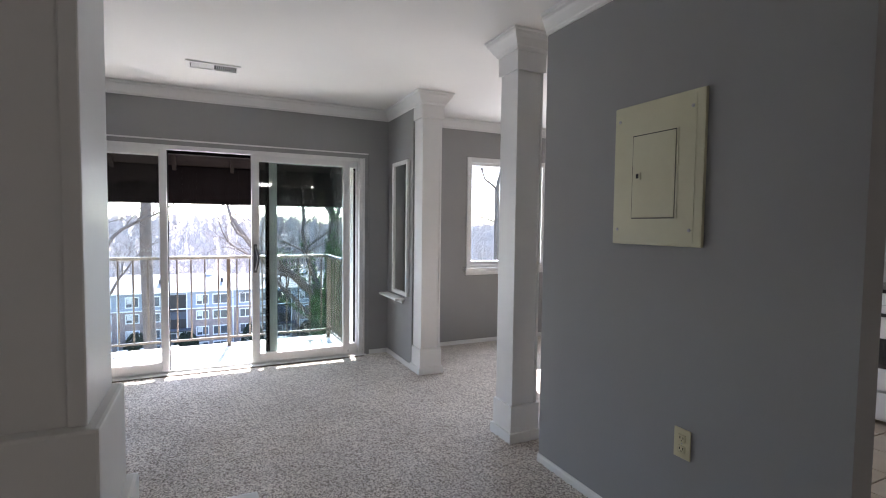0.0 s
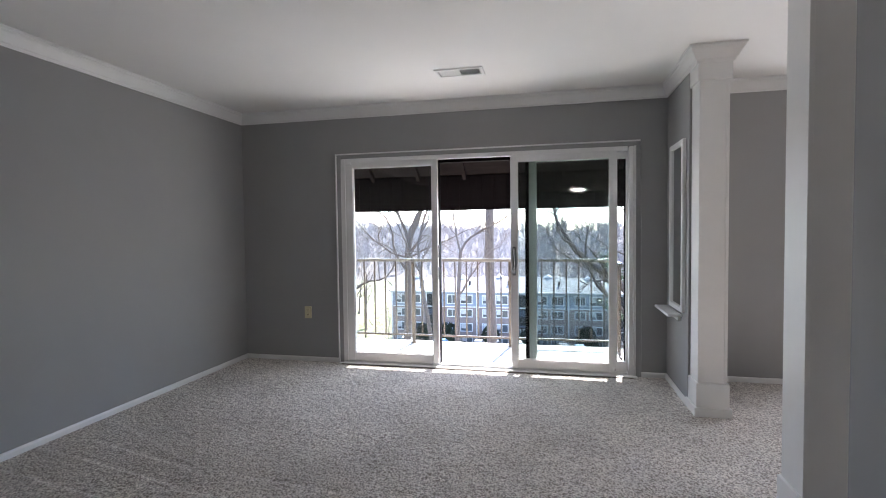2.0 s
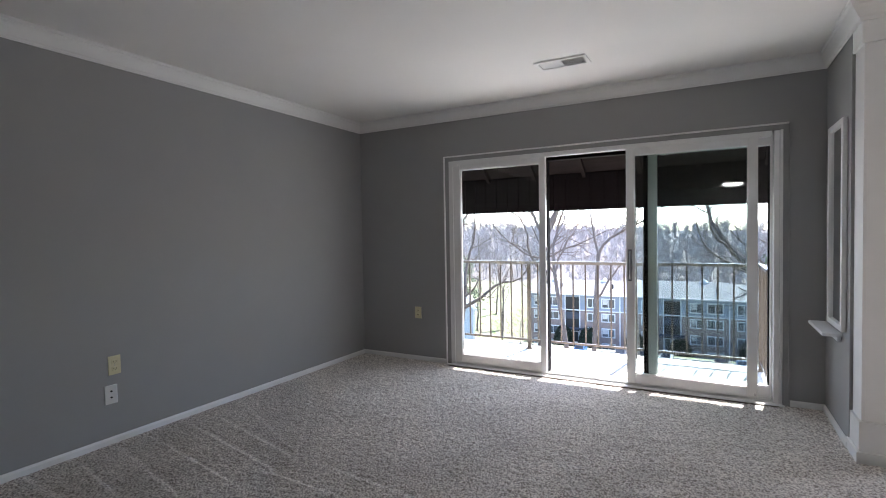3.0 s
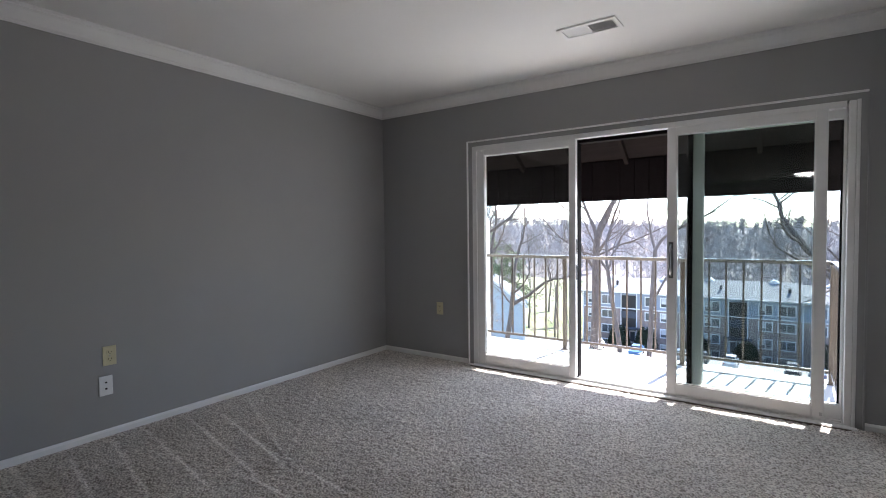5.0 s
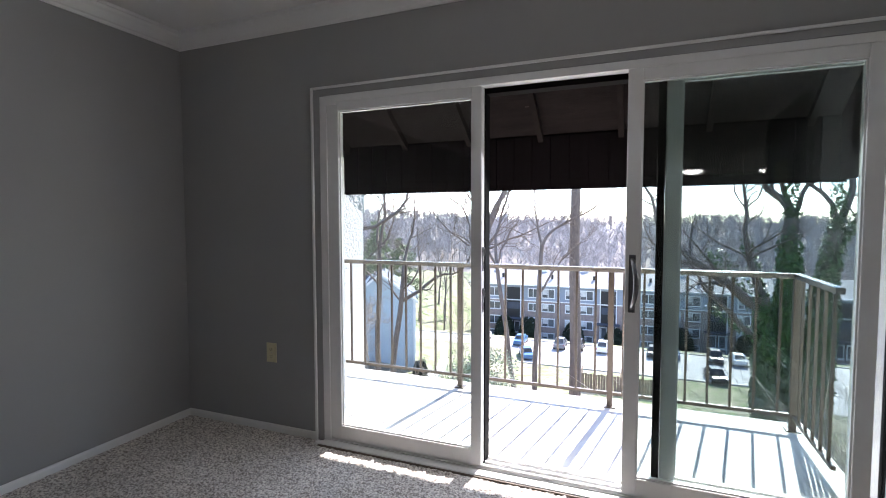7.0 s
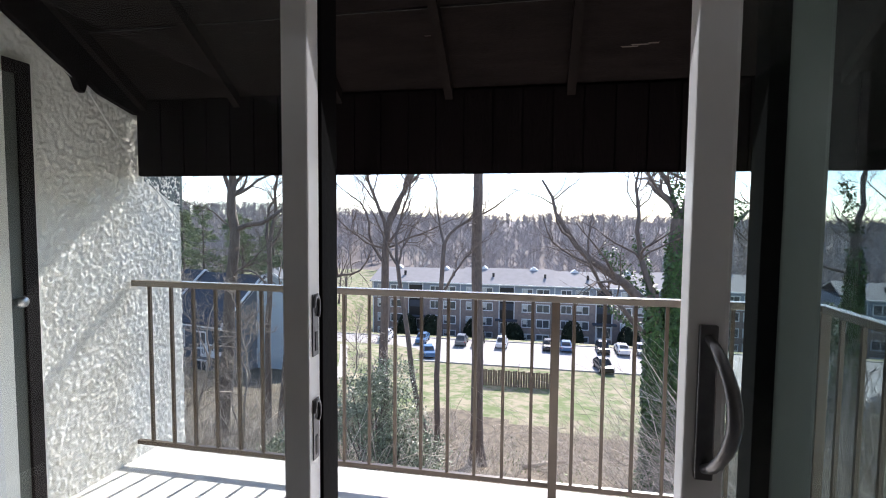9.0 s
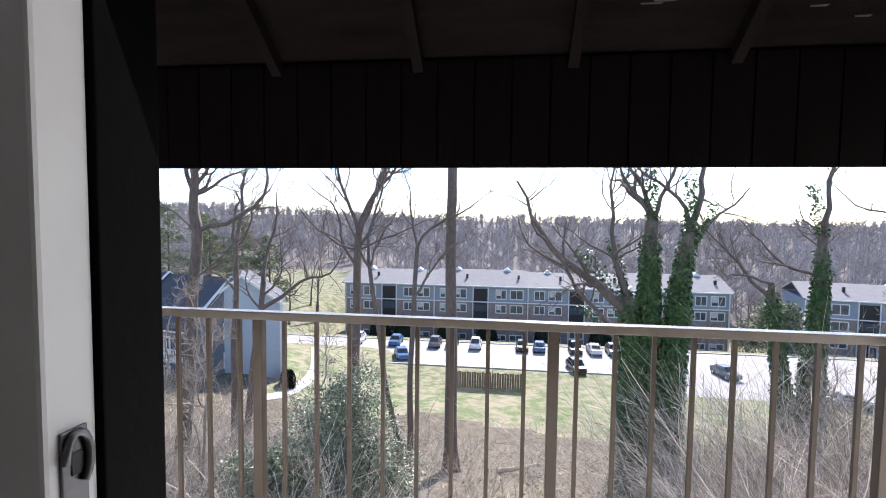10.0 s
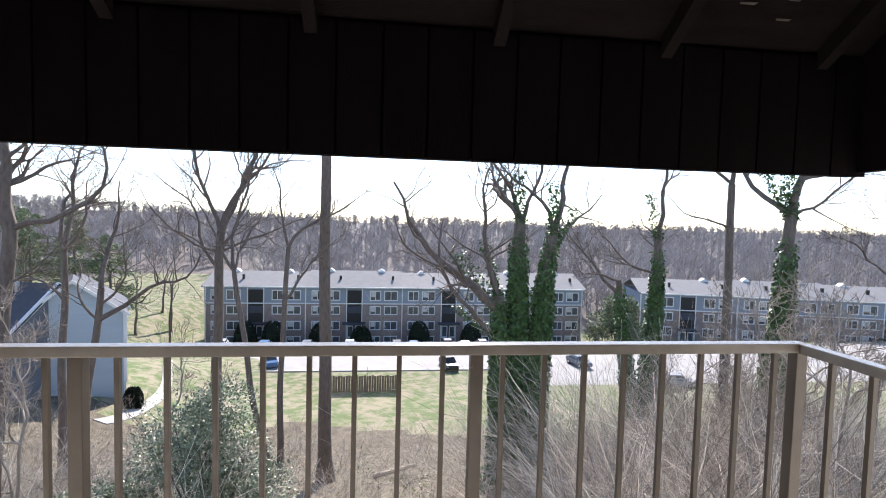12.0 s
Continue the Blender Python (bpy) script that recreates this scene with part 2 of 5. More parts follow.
def carpet():
    """Pile carpet: tufted relief with brushed vacuum lanes where the camera passes, plain beyond."""
    X1, Y0 = 4.3, -4.7
    PILE = 0.014
    bm = boxes((0, 7.2, -11.6, Y0, -0.15, 0.0), (X1, 7.2, Y0, -2.85, -0.15, 0.0), (X1, 7.2, -2.85, 0, -0.15, PILE), (0, X1, Y0, 0, -0.15, -0.03))
    nx, ny = 330, 360
    rows = []
    for j in range(ny + 1):
        y = Y0 - Y0 * j / ny
        row = []
        for i in range(nx + 1):
            x = X1 * i / nx
            h = 0.009 * noise.noise((x * 50, y * 50, 0)) + 0.005 * noise.noise((x * 80, y * 80, 7)) + 0.003 * noise.noise((x * 9, y * 9, 3))
            for k, (ax, ay, bx, by) in enumerate(LANES):
                if min(ax, bx) - 0.2 < x < max(ax, bx) + 0.2 and min(ay, by) - 0.2 < y < max(ay, by) + 0.2:
                    ex, ey = bx - ax, by - ay
                    q = max(0.0, min(1.0, ((x - ax) * ex + (y - ay) * ey) / (ex * ex + ey * ey)))
                    px, py = x - ax - q * ex, y - ay - q * ey
                    d = math.hypot(px, py)
                    side = 1 if px * ey - py * ex > 0 else -1
                    h += (0.45 if k in (6, 7) else 1.0) * (0.003 * math.exp(-d / 0.03) if side > 0 else -0.013 * math.exp(-d / 0.085) * min(1.0, d / 0.02))
            edge = min(x, X1 - x, y - Y0, -y) / 0.05
            row.append(bm.verts.new((x, y, PILE + (h * min(1.0, edge) if edge > 0 else 0.0))))
        rows.append(row)
    for j in range(ny):
        a, c = rows[j], rows[j + 1]
        for i in range(nx):
            bm.faces.new((a[i], a[i + 1], c[i + 1], c[i])).smooth = True
    return bm


structure("floor", carpet(), M_CARPET, "warm grey cut-pile carpet with vacuum lanes", "carpet")

CROWN = [(0, 2.335), (0.008, 2.335), (0.011, 2.350), (0.017, 2.356), (0.033, 2.393), (0.041, 2.406), (0.043, 2.420), (0.050, 2.424), (0.050, CEIL), (0, CEIL)]
BASE = [(0, 0), (0.013, 0), (0.013, 0.042), (0.009, 0.051), (0.004, 0.055), (0, 0.055)]


def mould(profile, x0, y0, x1, y1, nx, ny):
    bm = bmesh.new()
    d = Vector((x1 - x0, y1 - y0, 0))
    prism(bm, profile, (x0, y0, 0), (nx, ny, 0), (0, 0, 1), d.normalized(), d.length)
    return bm


RUNS = [(0, -11.6, 0, 0, 1, 0), (0, 0, 3.935, 0, 0, -1), (3.935, 0, 3.935, -0.66, -1, 0), (4.06, 0, 7.2, 0, 0, -1), (7.2, 0, 7.2, -11.6, -1, 0),
        (3.954, -2.54, 3.954, -4.0, -1, 0), (4.06, -4.0, 4.06, -2.54, 1, 0), (4.06, -0.66, 4.06, 0, 1, 0), (3.954, -2.54, 4.06, -2.54, 0, 1)]
for r in RUNS:
    structure("crown_moulding", mould(CROWN, *r), M_TRIM, "white painted crown moulding under the ceiling", "moulding")
for r in [(0, -11.6, 0, 0, 1, 0), (0, 0, 1.0, 0, 0, -1), (3.735, 0, 3.935, 0, 0, -1), *RUNS[2:]]:
    structure("baseboard", mould(BASE, *r), M_TRIM, "low white painted baseboard", "baseboard")


def column(cx, cy, z0=0.0, base=0.235, skirt=0.075, s=0.09):
    """Boxed square column: shaft of boards, plinth, skirting, neck band and crowned cap."""
    t = thing("column", (cx, cy, z0), "white painted boxed square column with plinth and crowned cap", "column", "room divider columns")
    part("shaft", boxes((cx - s + 0.004, cx + s - 0.004, cy - s + 0.006, cy + s - 0.006, z0, 2.34)), M_TRIM, t)
    for sx in (-1, 1):
        x = cx + sx * s
        part("side_board", boxes((min(x, x - sx * 0.018), max(x, x - sx * 0.018), cy - s, cy + s, z0 + base, 2.225), bevel=0.002), M_TRIM, t)
    p = s + 0.012
    part("plinth", boxes((cx - p, cx + p, cy - p, cy + p, z0, z0 + base), bevel=0.004), M_TRIM, t)
    q = s + 0.025
    part("skirting", boxes((cx - q, cx + q, cy - q, cy + q, z0, z0 + skirt), bevel=0.005), M_TRIM, t)
    part("neck_band", boxes((cx - p, cx + p, cy - p, cy + p, 2.225, 2.345), bevel=0.002), M_TRIM, t)
    bm = bmesh.new()
    prof = [(p, 2.335), (p + 0.010, 2.335), (p + 0.014, 2.352), (p + 0.022, 2.358), (p + 0.043, 2.395), (p + 0.054, 2.408), (p + 0.058, 2.424), (p + 0.066, 2.428), (p + 0.066, CEIL - 0.001)]
    rings = [[bm.verts.new((cx + a * r, cy + b * r, z)) for a, b in ((-1, -1), (1, -1), (1, 1), (-1, 1))] for r, z in prof]
    for r0, r1 in zip(rings, rings[1:]):
        for i in range(4):
            bm.faces.new((r0[i], r0[(i + 1) % 4], r1[(i + 1) % 4], r1[i]))
    bm.faces.new(rings[0][::-1])
    bm.faces.new(rings[-1])
    part("cap", bm, M_TRIM, t)
    return t


column(4.025, -2.20)
column(4.040, -0.755)
# half-height foyer wall with a white cap and a column on it
structure("wall_half", boxes((0.0, 2.33, -4.16, -3.92, 0, 0.846)), M_WALL, "low grey foyer partition under the column", "wall")
structure("half_wall_cap", boxes((0.0, 2.376, -4.20, -3.88, 0.846, 0.876), bevel=0.004), M_TRIM, "white painted cap board on the low wall", "trim")
column(2.122, -4.055, 0.876, 0.234, 0.104, 0.07)


# ---- sliding door ----
def frame_ring(x0, x1, z0, z1, y0, y1, l, r, b, t):
    """Four separate members of a rectangular frame: left, right, bottom, top."""
    return [("stile", (x0, x0 + l, y0, y1, z0, z1)), ("stile", (x1 - r, x1, y0, y1, z0, z1)),
            ("bottom_rail", (x0 + l, x1 - r, y0, y1, z0, z0 + b)), ("top_rail", (x0 + l, x1 - r, y0, y1, z1 - t, z1))]


door = thing("door_1", (2.36, 0.05, 0), "white vinyl three-panel sliding patio door standing open", "sliding door", kind="structure")
for nm, b in [("jamb", (D0 - 0.002, D0 + 0.042, -0.004, 0.135, 0.0, DT)), ("jamb", (D1 - 0.032, D1 + 0.002, -0.004, 0.135, 0.0, DT)), ("head", (D0 + 0.042, D1 - 0.042, -0.004, 0.135, DT - 0.035, DT + 0.002))]:
    part(nm, boxes(b, bevel=0.003), M_VINYL, door)
sill = part("sill", boxes((D0, D1, 0.0, 0.16, -0.03, 0.028), bevel=0.004), M_VINYL, door)
for y in (0.012, 0.060, 0.108):
    part("track", boxes((D0 + 0.042, D1 - 0.042, y, y + 0.006, 0.028, 0.040)), M_VINYL, door)
for b in [(1.000, D0, -0.007, 0.0, 0.0, 2.004), (D1 + 0.022, 3.735, -0.007, 0.0, 0.0, 2.004), (D0, D1 + 0.022, -0.007, 0.0, DT + 0.003, 2.004)]:
    part("casing", boxes(b, bevel=0.002), M_WALL, door, "flat casing painted in the wall grey")
part("jamb_liner", boxes((D1 + 0.003, D1 + 0.021, -0.014, 0.0, 0.0, DT + 0.002), bevel=0.003), M_VINYL, door)
part("head_channel", boxes((1.992, 2.768, 0.056, 0.130, 1.893, 1.9195), bevel=0.002), M_CHANNEL, door, "dark bronze outer channel")
for b, m in [((1.000, 1.012, -0.022, -0.0075, 0.0, 2.004), M_TRIM), ((3.724, 3.735, -0.020, -0.0075, 0.0, 2.004), M_WALL), ((1.012, 3.724, -0.022, -0.0075, 1.992, 2.004), M_TRIM)]:
    part("casing_bead", boxes(b, bevel=0.003), m, door)


def sash(x0, x1, y0, y1, glass, l=0.075, r=0.075):
    s = part("panel", boxes((x0, x0 + l, y0, y1, 0.040, 1.925), bevel=0.004), M_VINYL, door)
    for nm, b in frame_ring(x0, x1, 0.040, 1.925, y0, y1, l, r, 0.075, 0.055)[1:]:
        part(nm, boxes(b, bevel=0.004), M_VINYL, s)
    ym = (y0 + y1) / 2
    g = part("pane", boxes((x0 + l - 0.004, x1 - r + 0.004, ym - 0.003, ym + 0.003, 0.111, 1.874)), glass, s)
    g.visible_shadow = False
    for b in [(x0 + l, x0 + l + 0.006, ym - 0.012, ym + 0.012, 0.115, 1.870), (x1 - r - 0.006, x1 - r, ym - 0.012, ym + 0.012, 0.115, 1.870), (x0 + l + 0.006, x1 - r - 0.006, ym - 0.012, ym + 0.012, 0.115, 0.121), (x0 + l + 0.006, x1 - r - 0.006, ym - 0.012, ym + 0.012, 1.864, 1.870)]:
        part("glazing_bead", boxes(b), M_VINYL, s)
    return s


left_panel = sash(1.088, 1.985, 0.004, 0.052, M_GLASS, 0.075, 0.052)
slider = sash(2.648, 3.544, 0.004, 0.050, M_GLASS3, 0.060, 0.060)
fixed_panel = sash(2.805, 3.636, 0.062, 0.104, M_GLASS2, 0.062, 0.008)
for b in [(1.930, 1.990, 0.054, 0.128, 0.03, 1.93), (3.612, 3.636, 0.106, 0.132, 0.03, 1.93), (2.772, 2.803, 0.056, 0.110, 0.03, 1.93)]:
    part("screen_channel", boxes(b, bevel=0.002), M_CHANNEL, door, "dark bronze outer channel")
for z in (1.105, 0.90):
    plate = part("strike_plate", boxes((1.985, 1.988, 0.016, 0.040, z - 0.085, z + 0.035), bevel=0.001), M_PEWTER, left_panel, "pewter latch keeper plate")
    part("strike_slot", boxes((1.9875, 1.989, 0.024, 0.033, z - 0.075, z - 0.038)), M_DARK, plate)
    part("strike_slot", boxes((1.9875, 1.989, 0.024, 0.033, z - 0.002, z + 0.016)), M_DARK, plate)
    ring = [(1.990, 0.0285 + 0.011 * math.cos(a), z + 0.010 + 0.022 * math.sin(a)) for a in [math.pi * (i / 10 * 1.35 - 0.35) for i in range(11)]]
    part("keeper_hook", tube(bmesh.new(), ring, [0.0035] * 11, 8), M_PEWTER, plate, "", True)
# handle with a back plate and a bowed grip
hp = part("handle_plate", boxes((2.664, 2.692, -0.008, 0.004, 0.865, 1.120), bevel=0.003), M_PEWTER, slider, "dark pewter handle plate")
pts = []
for i in range(17):
    a = i / 16
    pts.append((2.678 + 0.018 * math.sin(math.pi * a), -0.008 - 0.066 * math.sin(math.pi * a) ** 0.6, 0.885 + 0.215 * a))
part("grip", tube(bmesh.new(), pts, [0.008 + 0.003 * math.sin(math.pi * i / 16) for i in range(17)], 10), M_PEWTER, slider, "dark pewter bowed pull handle", True)
part("latch", boxes((3.522, 3.536, -0.006, 0.004, 0.055, 0.075), bevel=0.003), M_STEEL, slider)
part("top_stop", boxes((1.095, 1.150, -0.012, 0.006, 1.905, 1.918), bevel=0.002), M_VINYL, door)

# ---- dining window ----
win = thing("window_1", (5.33, 0.05, WB), "white framed dining room window with a painted sill", "window", kind="structure")
for nm, b in frame_ring(W0 - 0.04, W1 + 0.04, WB - 0.02, WT + 0.05, -0.016, 0.0, 0.045, 0.045, 0.03, 0.055):
    part("casing", boxes(b, bevel=0.003), M_TRIM, win)
part("window_sill", boxes((W0 - 0.07, W1 + 0.07, -0.06, 0.03, WB - 0.055, WB - 0.02), bevel=0.005), M_TRIM, win)
part("apron", boxes((W0 - 0.05, W1 + 0.05, -0.018, 0.0, WB - 0.10, WB - 0.055), bevel=0.004), M_TRIM, win)
for nm, b in frame_ring(W0, W1, WB, WT, 0.02, 0.09, 0.035, 0.035, 0.05, 0.035):
    part("window_frame", boxes(b, bevel=0.003), M_VINYL, win)
g = part("pane", boxes((W0 + 0.03, W1 - 0.03, 0.05, 0.056, WB + 0.045, WT - 0.03)), M_GLASS, win)
g.visible_shadow = False

# ---- fixtures of the living room ----
def outlet(at, normal, material, label):
    """Duplex socket on a wall; normal is the axis that faces the room."""
    x, y, z = at
    t = thing("power_outlet", at, label, "outlet", "wall outlets")
    def b(u0, u1, d0, d1, z0, z1, bev=0.0):
        if normal == 'x':
            return boxes((x + d0, x + d1, y + u0, y + u1, z + z0, z + z1), bevel=bev)
        if normal == '-x':
            return boxes((x - d1, x - d0, y + u0, y + u1, z + z0, z + z1), bevel=bev)
        return boxes((x + u0, x + u1, y - d1, y - d0, z + z0, z + z1), bevel=bev)
    part("cover_plate", b(-0.036, 0.036, 0.0, 0.006, -0.058, 0.058, 0.002), material, t)
    for dz in (-0.021, 0.021):
        f = part("socket_face", b(-0.017, 0.017, 0.004, 0.009, dz - 0.014, dz + 0.014, 0.004), material, t)
        for du in (-0.007, 0.007):
            part("slot", b(du - 0.0015, du + 0.0015, 0.0085, 0.0095, dz - 0.002, dz + 0.007), M_DARK, t)
        part("ground_hole", b(-0.002, 0.002, 0.0085, 0.0095, dz - 0.010, dz - 0.006), M_DARK, t)
    part("screw", b(-0.003, 0.003, 0.006, 0.0075, -0.003, 0.003, 0.001), M_STEEL, t)
    return t


outlet((0.68, 0, 0.489), '-y', M_IVORYPL, "ivory duplex outlet on the grey wall by the door")
outlet((0, -2.50, 0.495), 'x', M_IVORYPL, "ivory duplex outlet on the long grey wall")
outlet((3.954, -3.449, 0.487), '-x', M_IVORYPL, "ivory duplex outlet under the electrical panel")
jack = thing("cable_jack", (0, -2.525, 0.318), "white wall plate with a cable jack", "wall plate")
part("cover_plate", boxes((0, 0.006, -2.561, -2.489, 0.260, 0.376), bevel=0.002), M_WHITEPL, jack)
for z in (0.300, 0.338):
    part("jack", tube(bmesh.new(), [(0.005, -2.525, z), (0.012, -2.525, z)], [0.006, 0.005], 8), M_DARK, jack)

# electrical panel
ep = thing("electrical_panel", (3.954, -3.285, 1.247), "ivory steel breaker panel cover on the grey partition", "electrical panel")
part("cover", boxes((3.938, 3.954, -3.505, -3.065, 1.247, 1.836), bevel=0.004), M_IVORY, ep)
part("cover_flange", boxes((3.9362, 3.9385, -3.470, -3.080, 1.262, 1.822), bevel=0.001), M_IVORY, ep)
pd = part("panel_door", boxes((3.9325, 3.9362, -3.385, -3.175, 1.360, 1.700), bevel=0.001), M_IVORY, ep)
for g in [(3.9352, 3.9366, -3.389, -3.385, 1.356, 1.704), (3.9352, 3.9366, -3.175, -3.171, 1.356, 1.704), (3.9352, 3.9366, -3.385, -3.175, 1.356, 1.360), (3.9352, 3.9366, -3.385, -3.175, 1.700, 1.704)]:
    part("door_gap", boxes(g), M_DARK, ep)
part("door_return", boxes((3.9335, 3.9366, -3.397, -3.389, 1.355, 1.705)), M_IVORY, ep)
part("latch", boxes((3.927, 3.933, -3.222, -3.192, 1.518, 1.548), bevel=0.002), M_IVORY, pd)
part("latch_slot", boxes((3.9255, 3.928, -3.212, -3.200, 1.524, 1.543)), M_DARK, pd)
for y, z in ((-3.095, 1.775), (-3.455, 1.775), (-3.095, 1.310), (-3.455, 1.310)):
    part("screw", tube(bmesh.new(), [(3.9365, y, z), (3.932, y, z)], [0.007, 0.006], 8), M_STEEL, ep)

# mirror and shelf on the stub wall
mi = thing("wall_mirror", (3.935, -0.40, 0.66), "tall narrow mirror in a white frame on the wall stub", "mirror")
part("glass", boxes((3.922, 3.926, -0.56, -0.22, 0.69, 1.87)), M_MIRROR, mi, "silvered mirror glass")
part("backing", boxes((3.926, 3.935, -0.57, -0.21, 0.68, 1.88)), M_TRIM, mi)
for b in [(3.908, 3.934, -0.59, -0.555, 0.66, 1.90), (3.908, 3.934, -0.225, -0.19, 0.66, 1.90), (3.908, 3.934, -0.555, -0.225, 1.865, 1.90), (3.908, 3.934, -0.555, -0.225, 0.66, 0.695)]:
    part("frame", boxes(b, bevel=0.005), M_TRIM, mi)
sh = thing("wall_shelf", (3.935, -0.3, 0.60), "small white wall shelf below the mirror", "shelf")
part("board", boxes((3.835, 3.934, -0.50, -0.02, 0.615, 0.635), bevel=0.006), M_TRIM, sh)
part("cleat", boxes((3.915, 3.934, -0.46, -0.06, 0.580, 0.615), bevel=0.004), M_TRIM, sh)

# ceiling vent
ve = thing("ceiling_vent", (2.345, -0.755, CEIL), "white steel ceiling air register with slats", "vent")
part("frame", boxes((2.168, 2.522, -0.845, -0.820, 2.430, 2.4395), (2.168, 2.522, -0.690, -0.665, 2.430, 2.4395), (2.168, 2.193, -0.820, -0.690, 2.430, 2.4395), (2.497, 2.522, -0.820, -0.690, 2.430, 2.4395), (2.340, 2.350, -0.820, -0.690, 2.430, 2.4395)), M_TRIM, ve)
part("duct", boxes((2.193, 2.497, -0.820, -0.690, 2.4375, 2.4395)), M_DARK, ve, "dark duct opening")
for k in range(22):
    x = 2.199 + k * 0.0137
    if abs(x - 2.345) < 0.008:
        continue
    lean = 0.0125 if x < 2.345 else -0.001
    bm = bmesh.new()
    prism(bm, [(0, 2.431), (0.0012, 2.431), (0.0012 + lean, 2.4374), (lean, 2.4374)], (x, -0.820, 0), (1, 0, 0), (0, 0, 1), (0, 1, 0), 0.130)
    part("slat", bm, M_TRIM, ve)

# dome ceiling lights in the hall
for LX, LY in ((3.73, -10.1), (5.32, -10.5)):
    lamp = thing("ceiling_light", (LX, LY, CEIL), "lit flush dome ceiling light with frosted glass", "ceiling light", "dome lights")
    part("base_ring", tube(bmesh.new(), [(LX, LY, CEIL), (LX, LY, CEIL - 0.03)], [0.23, 0.235], 24), M_TRIM, lamp)
    bm = bmesh.new()
    tube(bm, [(LX, LY, CEIL - 0.03 - 0.09 * math.sin(a * math.pi / 12)) for a in range(7)], [max(0.22 * math.cos(a * math.pi / 12), 0.01) for a in range(7)], 24)
    part("shade", bm, M_LAMPGLASS, lamp, "glowing frosted glass dome", True)

# ---- kitchen seen past the partition ----
rg = thing("kitchen_range", (6.7, -3.2, 0), "white enamel kitchen range with a black oven window", "range")
part("body", boxes((6.36, 7.0, -3.58, -2.82, 0.04, 0.90), bevel=0.006), M_APPL, rg)
part("cooktop", boxes((6.34, 7.0, -3.59, -2.81, 0.90, 0.925), bevel=0.004), M_BLACK, rg, "black glass cooktop")
od = part("oven_door", boxes((6.335, 6.36, -3.57, -2.83, 0.25, 0.82), bevel=0.005), M_APPL, rg)
part("oven_window", boxes((6.331, 6.336, -3.50, -2.90, 0.40, 0.60)), M_BLACK, od, "black oven window")
part("oven_handle", tube(bmesh.new(), [(6.30, -3.54, 0.76), (6.30, -2.86, 0.76)], [0.012, 0.012], 8), M_BLACK, od)
part("drawer", boxes((6.338, 6.36, -3.57, -2.83, 0.06, 0.235), bevel=0.005), M_APPL, rg)
part("backguard", boxes((6.94, 7.0, -3.58, -2.82, 0.925, 1.10), bevel=0.006), M_APPL, rg)
structure("kitchen_floor", boxes((4.06, 7.2, -5.6, -2.85, 0.0, 0.004)), M_GROUT, "dark grout bed of the kitchen tiles", "floor")

# ---- balcony ----
FZ = -0.16
structure("balcony_floor", boxes((0.0, 3.80, 0.2, 1.78, FZ - 0.14, FZ), bevel=0.004), M_SLAB, "pale painted concrete balcony slab", "balcony floor")
structure("wall_exterior", boxes((-0.15, D0, 0.1, 0.2, -7.5, 2.95), (D0, D1, 0.1, 0.2, DT, 2.95), (D0, D1, 0.1, 0.2, -7.5, -0.03), (D1, W0, 0.1, 0.2, -7.5, 2.95), (W0, W1, 0.1, 0.2, -7.5, WB), (W0, W1, 0.1, 0.2, WT, 2.95), (W1, 7.35, 0.1, 0.2, -7.5, 2.95)), M_STUCCO, "white roughcast outside wall", "wall")


def stucco_face():
    """Roughcast wing wall with clumps thrown on its visible face."""
    bm = boxes((-0.20, 0.070, 0.2, 2.03, -7.5, 3.05))
    ny, nz = 230, 360
    grid = []
    for i in range(ny + 1):
        row = []
        y = 0.2 + 1.835 * i / ny
        for k in range(nz + 1):
            z = -0.45 + 3.10 * k / nz
            v = Vector((y * 60, z * 60, 3))
            h = max(0.0, 0.85 - 2.6 * abs(noise.noise(v))) * (0.75 + 0.5 * noise.noise(v * 0.7)) + 0.2 * noise.noise(v * 2.3)
            row.append(bm.verts.new((0.074 + 0.017 * h, y, z)))
        grid.append(row)
    for i in range(ny):
        for k in range(nz):
            bm.faces.new((grid[i][k], grid[i + 1][k], grid[i + 1][k + 1], grid[i][k + 1]))
    return bm


structure("wall_wing", stucco_face(), M_STUCCO, "rough white stucco wing wall closing the balcony", "wall", True)
structure("wall_pier", boxes((3.74, 4.2, 0.2, 0.86, -7.5, 2.95)), M_STUCCO, "white roughcast pier beside the balcony rail", "wall")

cable = tagged(obj("cable", tube(bmesh.new(), [(0.10, 1.20, 2.02), (0.104, 1.36, 1.93), (0.103, 1.50, 1.76), (0.104, 1.66, 1.58), (0.103, 1.86, 1.40), (0.10, 2.02, 1.24)], [0.003] * 6, 5), M_WHITEPL), "thin pale cable stapled to the stucco", "cable")
part("sill_nosing", boxes((D0 - 0.03, D1 + 0.03, -0.062, -0.027, 0.0, 0.026), (D0, D1, -0.027, -0.001, 0.0, 0.024), bevel=0.005), M_VINYL, door)
# The gap under the sill is dark with shade; a brown strip stands for it.
structure("sill_gap_strip", boxes((D0, D1, -0.074, -0.0625, 0.0, 0.021), bevel=0.003), mat("brown_gap_strip", (0.10, 0.075, 0.055), 0.7), "dark brown strip drawn for the shaded gap where carpet meets the sill", "trim")
